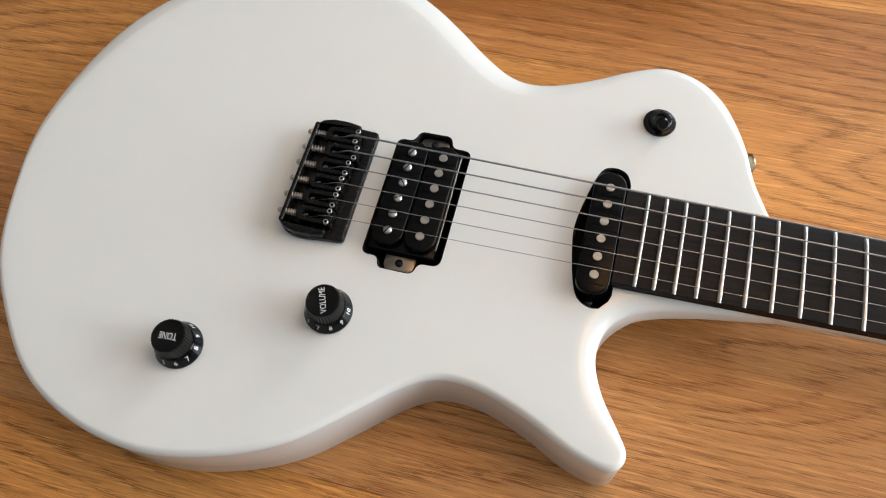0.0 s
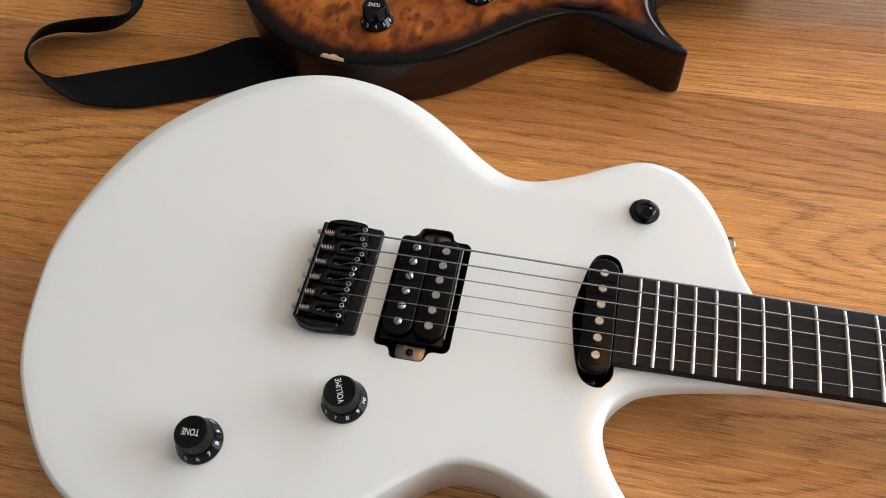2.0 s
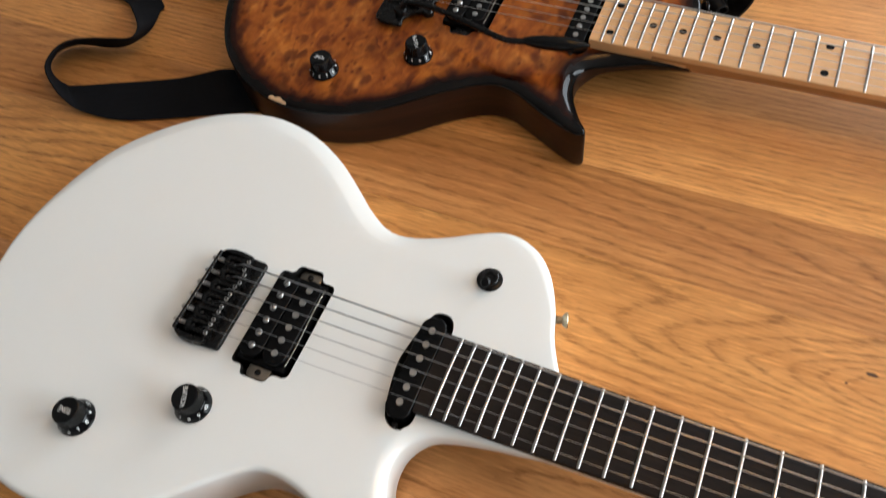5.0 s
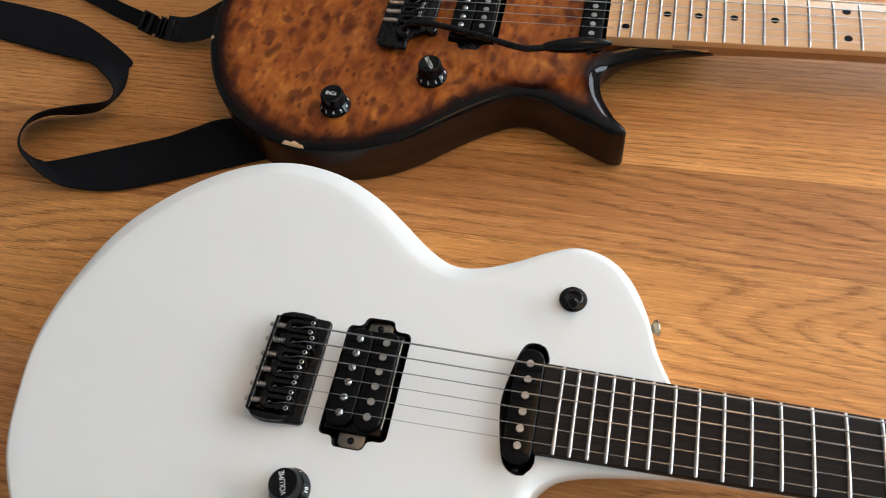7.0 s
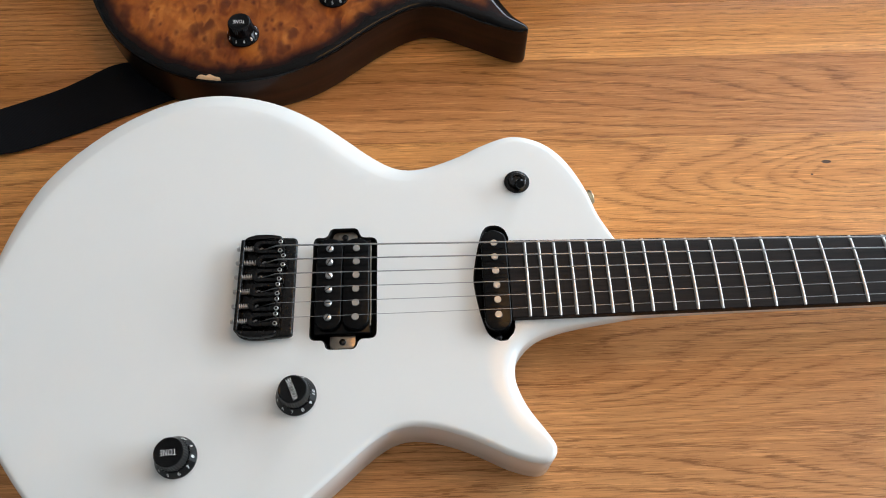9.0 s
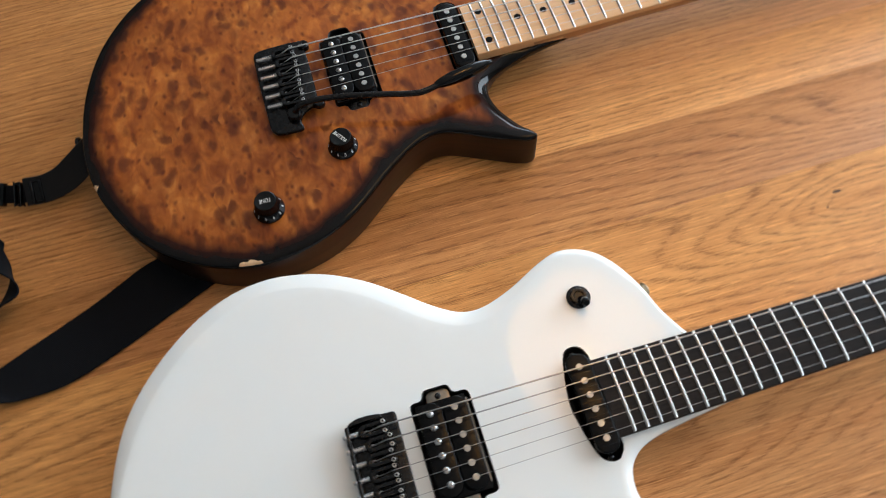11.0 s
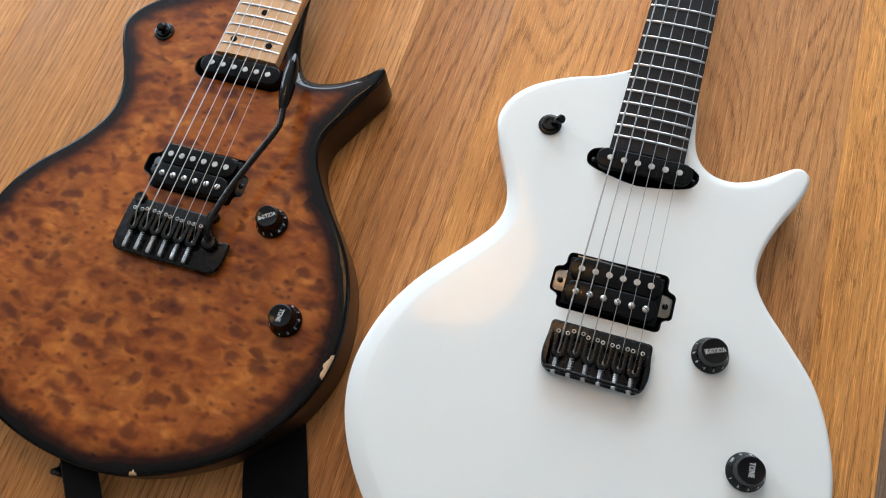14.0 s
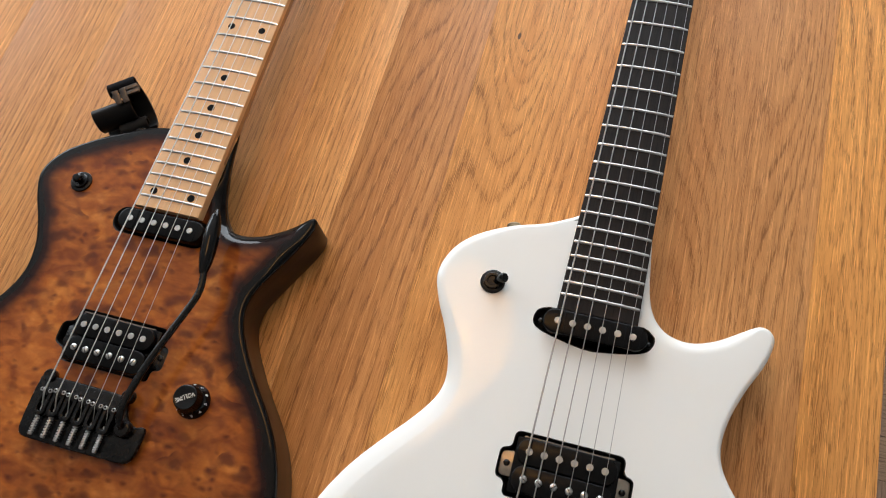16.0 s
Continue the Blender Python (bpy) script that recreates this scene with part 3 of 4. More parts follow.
def add_knob(g, u, v, z, word, turn, word_turn):
    """A skirted control knob: conical skirt with printed numbers, fluted barrel, word on the cap."""
    bm = lathe([(0, 0), (0.0132, 0), (0.0136, 0.0004), (0.0136, 0.0016), (0.0132, 0.0022), (0.0112, 0.0062), (0.0107, 0.0068)], 72)
    lathe([(0.0109, 0.0064), (0.0106, 0.0069), (0.0099, 0.0140), (0.0095, 0.0148), (0.0089, 0.0151), (0.0083, 0.0149), (0, 0.0149)], 72, bm, -0.045, 1)
    k = part("knob", bm, GLOSS_PLASTIC, g, "black " + word.lower() + " knob with white numbers", 28)
    k.location, k.scale = (u, v, z), (0.94, 0.94, 1.06)
    a = radians(word_turn)
    letters(word, 0.0050 if len(word) > 4 else 0.0056, Matrix.Translation((0, 0, 0.01505)) @ Matrix.Rotation(a, 4, "Z") @ Matrix.Diagonal((0.78 if len(word) > 4 else 0.68, 1, 1, 1)), k)
    slope = math.atan2(0.0040, 0.0020)
    for n in range(1, 11):
        b = radians(turn + 33 * (n - 10))

        def wrap(x, y, b=b):
            s = y + 0.0024
            r = 0.0132 - s * math.cos(slope) + 0.00012
            w = b + x / 0.0118
            return Vector((r * math.cos(w - 0), r * math.sin(w - 0), 0.0022 + s * math.sin(slope) + 0.00010))

        letters(str(n), 0.0040, None, k, lambda x, y, f=wrap: f(x, y))
    return k


def add_toggle(g, u, v, z, lean, tall=1.0):
    nut = part("toggle_switch", lathe([(0, 0), (0.0090, 0), (0.0092, 0.0006), (0.0090, 0.0014), (0.0078, 0.0019), (0.0066, 0.0020), (0.0064, 0.0036), (0.0058, 0.0041), (0.0040, 0.0041), (0.0034, 0.0030), (0, 0.0028)], 36), BLACK_METAL, g, "black pickup selector switch")
    nut.location = (u, v, z)
    tip = lathe([(0, 0.002), (0.0014, 0.002), (0.0014, 0.0045), (0.0026, 0.005), (0.0029, 0.0075), (0.0036, 0.0115), (0.0035, 0.0126), (0.0026, 0.0136), (0, 0.0139)], 24)
    t = part("switch_tip", tip, GLOSS_PLASTIC, nut)
    t.rotation_euler = lean
    t.scale = (1, 1, tall)
    return nut


def pole(parent, u, v, z, slotted):
    dome = [(0.0025, -0.0001), (0.0022, 0.0004), (0.0014, 0.0008), (0, 0.0009)] if slotted else [(0.0024, -0.0001), (0.0023, 0.0001), (0, 0.0001)]
    p = part("pole_piece", lathe([(0, -0.004), (dome[0][0], -0.004)] + dome, 18), CHROME if slotted else POLE, parent, smooth=50 if slotted else 20)
    p.location = (u, v, z)
    if slotted:
        # no cut: a black bar over the dome paints the slot's shade
        s = part("slot", box(-0.0022, 0.0022, -0.0003, 0.0003, -0.0002, 0.00100, 0.00005, 1), BLACK_CAVITY, p)
        s.rotation_euler = (0, 0, radians(random.choice((-50, -20, 35, 60, 10))))
    return p


def add_humbucker(g, u, z_top, z_pole, floor, leg_mat, long=0.033, slotted_first=True, shift=0.0):
    base = part("humbucker", box(u - 0.0185, u + 0.0185, -0.0345 + shift, 0.0345 + shift, floor, z_top - 0.0055, 0.001), BLACK_PLASTIC, g, "black open-coil humbucker pickup")
    legs = slab(np.concatenate([rounded(u - 0.0085, u + 0.0085, -0.0432 + shift, 0.0432 + shift, 0.004, 4)]), floor, z_top - 0.0105, 0.0004)
    leg = part("mounting_leg", legs, leg_mat, base)
    for s in (1, -1):
        sc = part("screw", lathe([(0, 0), (0.0022, 0), (0.0022, 0.0008), (0.0012, 0.0016), (0, 0.0017)], 16), BLACK_METAL, base)
        sc.location = (u, s * 0.0385 + shift, z_top - 0.0105)
    for i, du in enumerate((-0.009, 0.009)):
        h, w = long, 0.0087
        pts = rounded(u + du - w, u + du + w, -h + shift, h + shift, 0.0078, 8)
        coil = part("coil", slab(pts, z_top - 0.0075, z_top, 0.0009, 3), BLACK_PLASTIC, base)
        for k in range(6):
            pole(coil, u + du, 0.025 - 0.01 * k + shift, z_pole, i == 0 and slotted_first)
    wire = part("lead_wire", tube([(u + 0.0185, y + shift, z_top - 0.003 + 0.0015 * math.sin(y * 90)) for y in np.linspace(-0.03, 0.03, 9)], 0.0005, 6), BRASS, base)
    return base


def add_single_coil(g, u, z_top, z_pole, floor, half_len, half_w, shift=0.0, span=0.0262, taper=0.0):
    pts = rounded(u - half_w, u + half_w, -half_len + shift, half_len + shift, half_w * 0.95, 8)
    base = part("neck_pickup", slab(pts, floor, z_top, 0.0013, 4), BLACK_PLASTIC, g, "black single-coil neck pickup")
    for k in range(6):
        pole(base, u, (1 - 2 * k / 5) * span + shift, z_pole, False)
        part("rib", box(u - half_w + 0.001, u + half_w - 0.001, (1 - 2 * k / 5) * span + shift - 0.0052, (1 - 2 * k / 5) * span + shift - 0.0048, z_top - 0.0006, z_top + 0.0003, 0.0001, 1), GLOSS_PLASTIC, base)
    for s in (1, -1):
        sc = part("screw", lathe([(0, -0.004), (0.0026, -0.004), (0.0026, 0), (0.0014, 0.0006), (0, 0.0006)], 16), BLACK_METAL, base)
        sc.location, sc.scale = (u, s * (half_len + 0.0018) + shift, z_top - 0.009), (0.75, 0.75, 1)
    return base


def spring_mesh(length, r, turns, wire=0.00035):
    n = int(turns * 10)
    return tube([(length * i / n, r * math.cos(2 * math.pi * i / 10), r * math.sin(2 * math.pi * i / 10)) for i in range(n + 1)], wire, 5)


def add_saddles(plate, z, screw_u, stagger):
    """Six hairpin saddles: two arms round a slot for the string, height screws in front, a spring and an intonation screw behind."""
    spr = screw = height = ball = None
    for k in range(6):
        v, du = string_at(k, 0), stagger[k]
        arc = [(math.cos(radians(a)), math.sin(radians(a))) for a in range(90, 271, 15)]
        outer = [(-0.0156 + 0.0047 * c, v + 0.0047 * q) for c, q in arc]
        inner = [(-0.0150 + 0.0019 * c, v + 0.0019 * q) for c, q in arc]
        loop = [(0.0004, v + 0.0047)] + outer + [(0.0004, v - 0.0047), (0.0004, v - 0.0019)] + inner[::-1] + [(0.0004, v + 0.0019)]
        s = part("saddle", slab(np.array(loop), z + 0.0004, z + 0.0062, 0.0006, 2), BLACK_METAL, plate)
        part("string_rest", box(-0.0052, 0.0004, v - 0.0021, v + 0.0021, z + 0.0008, z + 0.0054, 0.0008, 2), BLACK_METAL, s)
        s.location = (du, 0, 0)
        for side in (-1, 1):
            m = Matrix.Translation((-0.0018 + du, v + side * 0.0033, z + 0.0048))
            if height is None:
                hb = lathe([(0, 0), (0.0015, 0), (0.0015, 0.0022), (0.0013, 0.0024), (0.00085, 0.0024), (0.0008, 0.0016), (0, 0.0016)], 14)
                # faces inside the socket are coloured black for the shade in the hole
                for f in hb.faces:
                    c = f.calc_center_median()
                    f.material_index = 1 if c.z > 0.001 and c.xy.length < 0.00083 else 0
                height = part("height_screw", hb, CHROME, plate)
                height.data.materials.append(BLACK_CAVITY)
                height.matrix_basis = m
            else:
                twin(height, m, plate)
        gap = -0.0202 + du - (screw_u + 0.0019)
        spot = Matrix.Translation((screw_u + 0.0019, v, z + 0.0032)) @ Matrix.Diagonal((gap / 0.009, 1, 1, 1))
        if spr is None:
            spr = part("spring", spring_mesh(0.009, 0.00165, 6.5, 0.00034), CHROME, plate)
            spr.matrix_basis = spot
            screw = part("intonation_screw", lathe([(0, 0), (0.0013, 0.0001), (0.0016, 0.0006), (0.0016, 0.0016), (0.0006, 0.0017), (0.0006, 0.012), (0, 0.012)], 14, m=Matrix.Rotation(radians(90), 4, "Y")), CHROME, plate)
            screw.location = (screw_u, v, z + 0.0032)
            ball = part("ball_end", tube([(-0.0162, -0.0005, 0), (-0.0152, 0.0004, 0.0003), (-0.0140, 0.0002, 0.0004)], 0.0006, 6), CHROME, plate)
            ball.location = (du, v, z + 0.0030)
        else:
            twin(spr, spot, plate)
            twin(screw, Matrix.Translation((screw_u, v, z + 0.0032)), plate)
            twin(ball, Matrix.Translation((du, v, z + 0.0030)), plate)


WHITE_OUTLINE = [(226, 33), (217, 52), (210, 75), (198, 99), (182, 114.5), (161, 120.5), (140, 114), (118, 103), (93, 94.5), (74, 95.5), (55, 107), (34, 124.5), (8, 144),
                 (-25, 160), (-65, 166.5), (-105, 157.5), (-145, 131.5), (-178.5, 93), (-196, 47), (-202, 0), (-196, -42), (-184, -82), (-163, -114), (-135, -143), (-100, -160),
                 (-60, -166), (-22, -159), (10, -145), (34, -126), (59, -104.5), (77, -96), (98, -97), (122, -105), (145, -116), (162, -120.5), (170, -117.5), (172, -110), (166, -99),
                 (156, -83), (150.5, -67), (152, -53), (158, -43.5), (168, -37), (182, -33), (200, -30.4), (218, -28.4), (236, -26.4), (250, -24.0), (260, -18.0)]
BROWN_OUTLINE = [(231, 33), (228, 50), (221, 67), (208, 94), (190, 119), (169, 130), (149, 125), (125, 112), (103, 103), (78, 102), (50, 116), (14, 146), (-20, 161), (-55, 168),
                 (-92, 163), (-135, 138), (-169, 97), (-188, 50), (-195.5, 5), (-195, -30), (-184, -70), (-160, -112), (-130, -140), (-97, -157), (-62, -163), (-22, -157), (12, -141),
                 (50, -111), (80, -92), (103, -89), (130, -101), (157, -114.5), (171, -118.5), (177, -114.5), (168, -100), (156, -79), (152, -60), (157, -47), (176, -37), (196, -32.8), (215, -29.3), (236, -26.6), (250, -24.0), (260, -18.0)]


def contour(points):
    """The outline through the points, with the small kinks between them faired out and its two ends kept."""
    p = spline(np.array(points) / 1000.0, 7)
    for k in range(24):
        q = p.copy()
        q[1:-1] += (0.5 if k % 2 == 0 else -0.52) * ((p[:-2] + p[2:]) / 2 - p[1:-1])
        p = q
    return ccw(p)


def white_guitar(m):
    g = empty("electric_guitar", m, "satin white electric guitar with black hardware on an oak table", "guitar")
    T, board_bottom, board_top = 0.0457, 0.0464, 0.0528

    def bevel(p):
        """Wide arm bevel on the bass side, a small round elsewhere, a scooped cutaway by the neck."""
        bass = soft_step(p[:, 1], -0.04, 0.115) * (1 - soft_step(p[:, 0], 0.06, 0.15)) + 0.35 * soft_step(p[:, 1], 0.06, 0.1) * soft_step(p[:, 0], 0.06, 0.15)
        cut = soft_step(p[:, 0], 0.135, 0.152) * soft_step(-p[:, 1], 0.028, 0.036) * (1 - soft_step(-p[:, 1], 0.085, 0.112))
        return bass.clip(0, 1), cut

    def inset(p):
        bass, cut = bevel(p)
        return 0.0038 + 0.010 * bass + 0.0060 * cut

    def drop(p):
        bass, cut = bevel(p)
        return 0.0036 + 0.0008 * bass + 0.0030 * cut

    hum = soften(np.array([(17.5, -38), (27, -38), (28.5, -44.5), (48, -44.5), (50, -37.5), (61.5, -37.5), (61.5, 37), (50, 37), (48, 44.5), (29, 44.5), (27, 37.5), (17.5, 37.5)]) / 1000, 0.0062, 5)
    neck_hole = spline(np.array([(152.2, 34), (149, 41), (142, 43.5), (135, 40), (130, 24), (126.5, 4), (127.5, -10), (131, -28), (135, -38), (142, -42), (149, -40), (152.2, -33)]) / 1000, 4)
    neck_hole = np.concatenate([neck_hole, [(0.1524, 0.0)]])
    body = part("body", body_mesh(contour(WHITE_OUTLINE), T, [hum, neck_hole], inset, drop, facet=lambda p: 0.75 * bevel(p)[0]), WHITE, g, "satin white single-cutaway body")
    body.data.materials.append(BLACK_CAVITY)
    add_neck(g, T, board_bottom, board_top, EBONY, WHITE, False, 0.1505)
    add_humbucker(g, 0.039, T + 0.0072, T + 0.0078, T - 0.0155, BRASS)
    add_single_coil(g, 0.1412, T + 0.0072, T + 0.0080, T - 0.0155, 0.0365, 0.0088, -0.0003)
    # fixed bridge
    half = np.array([(7.2, 0), (7.2, 36.0), (0, 36.2), (-7, 36.8), (-13, 37.5), (-20, 37.5), (-27, 35.6), (-31, 30.5), (-31, 0)]) / 1000
    pl = slab(soften(np.concatenate([half, half[-2:0:-1] * (1, -1)]), 0.004, 4), T, T + 0.0046, 0.0014, 4)
    plate = part("bridge", pl, BLACK_METAL, g, "black fixed bridge with six saddles")
    part("rear_wall", box(-0.0300, -0.0272, -0.0330, 0.0330, T + 0.003, T + 0.0098, 0.0011, 3, 0.0013), BLACK_METAL, plate)
    for s in (-1, 1):
        pts = soften(np.array([(-30.6, 29.8), (-26.6, 35.3), (-20, 37.2), (-13, 37.2), (-7, 36.5), (-3, 35.6), (-2.5, 32.6), (-8, 31.8), (-26, 31.6)]) / 1000 * (1, s), 0.002, 3)
        part("side_wall", slab(pts, T + 0.003, T + 0.0088, 0.0014, 4), BLACK_METAL, plate)
    add_saddles(plate, T + 0.0046, -0.0325, (-0.001, 0.0014, -0.0004, -0.001, -0.001, -0.0012))
    add_strings(g, T + 0.0124, board_top + 0.0016)
    add_knob(g, 0.0114, -0.0745, T, "VOLUME", 3, 113)
    add_knob(g, -0.0592, -0.1104, T, "TONE", 64, 184)
    add_toggle(g, 0.1615, 0.0782, T, (radians(36), radians(4), 0), 1.2)
    b = lathe([(0, 0), (0.0050, 0), (0.0050, 0.0010), (0.0028, 0.0024), (0.0026, 0.0062), (0.0052, 0.0082), (0.0057, 0.0096), (0.0050, 0.0106), (0.0020, 0.0107), (0, 0.0104)], 28)
    btn = part("strap_button", b, AGED, g, "nickel strap button")
    btn.matrix_basis = Matrix.Translation((0.2088, 0.0735, T - 0.020)) @ Matrix.Rotation(radians(16), 4, "Z") @ Matrix.Rotation(radians(90), 4, "Y")
    return g


def brown_guitar(m):
    g = empty("electric_guitar", m, "burl-topped sunburst electric guitar with a maple fretboard and chipped edge", "guitar")
    T, board_bottom, board_top = 0.0427, 0.0474, 0.0536

    def inset(p):
        cut = soft_step(p[:, 0], 0.120, 0.150) * soft_step(-p[:, 1], 0.028, 0.038) * (1 - soft_step(-p[:, 1], 0.095, 0.116)) * (1 - soft_step(p[:, 0], 0.180, 0.205))
        return 0.0034 + 0.0066 * cut

    def drop(p):
        return 0.0034 + (inset(p) - 0.0034) * 0.62

    def facet(p):
        return ((inset(p) - 0.0034) / 0.0066 * 0.55).clip(0, 1)

    hum = soften(np.array([(22, -37), (31, -37), (32.5, -44), (49.5, -44), (52, -37), (64, -37), (64, 38), (53, 38), (51, 48), (34, 48), (31, 38), (22, 38)]) / 1000, 0.0045, 4)
    hole = rounded(0.1300, 0.1530, -0.0385, 0.0465, 0.0105, 6)
    body = part("body", body_mesh(contour(BROWN_OUTLINE), T, [hum, hole], inset, drop, True, facet=facet, back=0.005, tail=0.013), BURL, g, "amber burl top with black sunburst rim")
    body.data.materials.append(DARK)
    body.data.materials.append(BLACK_CAVITY)
    add_neck(g, T, board_bottom, board_top, MAPLE, SHADED_NECK_MAPLE, True, 0.1525)
    part("neck_pocket", slab(np.array([(0.154, -0.0279), (0.233, -0.0268), (0.233, 0.0268), (0.154, 0.0279)]), T - 0.002, board_bottom + 0.0004, 0.0004, 1), MAPLE, g)
    add_humbucker(g, 0.0415, T + 0.0098, T + 0.0104, T - 0.0155, BLACK_METAL, shift=-0.0012)
    add_single_coil(g, 0.1405, T + 0.0096, T + 0.0104, T - 0.0155, 0.0370, 0.0090, 0.0)
    plate = part("bridge", slab(spline(np.array([(8, 36), (2, 40), (-12, 40.5), (-28, 40), (-34, 38.5), (-36.6, 35), (-37, 28), (-37.3, 0), (-36.8, -30), (-36.4, -45), (-33.5, -51), (-27, -53.5), (-20, -54), (-11, -54), (-9, -51), (-10, -45), (-6, -38), (3, -33), (8, -29), (9, 0)]) / 1000, 4, True), T + 0.003, T + 0.0072, 0.0014, 3), BLACK_METAL, g, "black tremolo bridge with six saddles")
    part("knife_edge", box(0.001, 0.0075, -0.031, 0.036, T - 0.006, T + 0.0045, 0.0008), BLACK_METAL, plate)
    for v in (0.033, -0.032):
        s = part("pivot_post", lathe([(0, 0), (0.0048, 0), (0.0048, 0.0045), (0.0040, 0.0055), (0.0020, 0.0056), (0, 0.0046)], 24), BLACK_METAL, plate)
        s.location = (0.0085, v, T + 0.004)
    add_saddles(plate, T + 0.0072, -0.0345, (-0.0006, 0.0006, 0.0, -0.0008, -0.0014, -0.0016))
    add_strings(g, T + 0.0158, board_top + 0.0018, BRIGHT)
    collar = part("arm_socket", lathe([(0, 0), (0.0062, 0), (0.0062, 0.005), (0.0052, 0.0065), (0.0036, 0.007), (0, 0.007)], 24), BLACK_METAL, plate)
    collar.location = (-0.014, -0.0400, T + 0.0070)
    arm = spline([(-0.014, -0.0400, T + 0.011), (-0.008, -0.0390, T + 0.0190), (0.006, -0.0390, T + 0.0210), (0.033, -0.0440, T + 0.0215), (0.060, -0.0515, T + 0.0215), (0.086, -0.0590, T + 0.0215), (0.098, -0.0595, T + 0.0215), (0.114, -0.0555, T + 0.0215)], 5)
    a = part("tremolo_arm", tube(arm, 0.0026, 12), BLACK_METAL, g, "bent black tremolo arm")
    part("arm_tip", tube([(u, -0.0567 + (u - 0.108) * 0.17, T + 0.0215) for u in np.linspace(0.106, 0.158, 11)], [0.0028, 0.0042, 0.0052, 0.0057, 0.0060, 0.0061, 0.0060, 0.0056, 0.0048, 0.0036, 0.0014], 14), GLOSS_PLASTIC, a)
    add_knob(g, 0.0178, -0.0775, T, "VOLUME", 75, 123)
    add_knob(g, -0.0535, -0.1175, T, "TONE", 120, 179)
    add_toggle(g, 0.1650, 0.0885, T, (0, 0, 0), 0.7)
    # bare wood where the lacquer broke off the rim: a thin scale laid over the rounded edge
    rim_line = contour(BROWN_OUTLINE)
    rim_out = loop_normals(rim_line)
    for cu, cv, lng, wid in ((-0.0765, -0.1625, 0.0100, 0.0050), (-0.1845, -0.0535, 0.0030, 0.0040)):
        bm = bmesh.new()
        k0 = int(np.argmin(np.linalg.norm(rim_line - (cu, cv), axis=1)))
        rows = []
        for i in range(25):
            a = -1 + i / 12
            p0 = rim_line[k0] + a * lng * np.array([-rim_out[k0][1], rim_out[k0][0]])
            q = rim_line[(k0 + np.arange(-14, 15)) % len(rim_line)]
            base = q[np.argmin(np.linalg.norm(q - p0, axis=1))]
            tang = np.array([-rim_out[k0][1], rim_out[k0][0]])
            base = p0 + rim_out[k0] * ((base - p0) @ rim_out[k0])
            reach = wid * (1 - a**4) * (0.8 + 0.2 * math.sin(7 * a + 1) + random.uniform(-0.08, 0.08)) + 0.0006
            row = []
            for j in range(9):
                d = 0.0008 + (reach - 0.0008) * j / 8 if reach > 0.0008 else 0.0008
                z = T - 0.0034 * (1 - math.sqrt(max(0.0, 1 - (1 - min(d, 0.0034) / 0.0034) ** 2)))
                xy = base - rim_out[k0] * (d - 0.0002)
                row.append(bm.verts.new((xy[0], xy[1], z + 0.00025)))
            rows.append(row)
        for r0, r1 in zip(rows, rows[1:]):
            for j in range(8):
                bm.faces.new((r0[j], r0[j + 1], r1[j + 1], r1[j]))
        bmesh.ops.recalc_face_normals(bm, faces=bm.faces)
        part("bare_chip", bm, BARE, g, "pale bare wood where the finish chipped")
    b = [(0, 0), (0.0055, 0), (0.0055, 0.0012), (0.0030, 0.0030), (0.0028, 0.0075), (0.0066, 0.0105), (0.0070, 0.0125), (0.0060, 0.0138), (0, 0.0136)]
    for u, v, a in ((-0.1945, 0.014, 180), (0.2195, 0.069, 18)):
        s = part("strap_button", lathe(b, 24), BLACK_METAL, g)
        s.matrix_basis = Matrix.Translation((u, v, 0.020)) @ Matrix.Rotation(radians(a), 4, "Z") @ Matrix.Rotation(radians(90), 4, "Y")
    return g


# ------------------------------------------------------------------ room
TABLE_X, TABLE_Y, TABLE_Z = (-0.655, 1.245), (-0.020, 0.930), 0.7478


def plain_box(name, x0, x1, y0, y1, z0, z1, mat, label="", category="", kind="structure", parent=None):
    ob = part(name, box(x0, x1, y0, y1, z0, z1, 0.002, 1), mat, parent)
    return tagged(ob, label, category, "", kind) if parent is None else ob


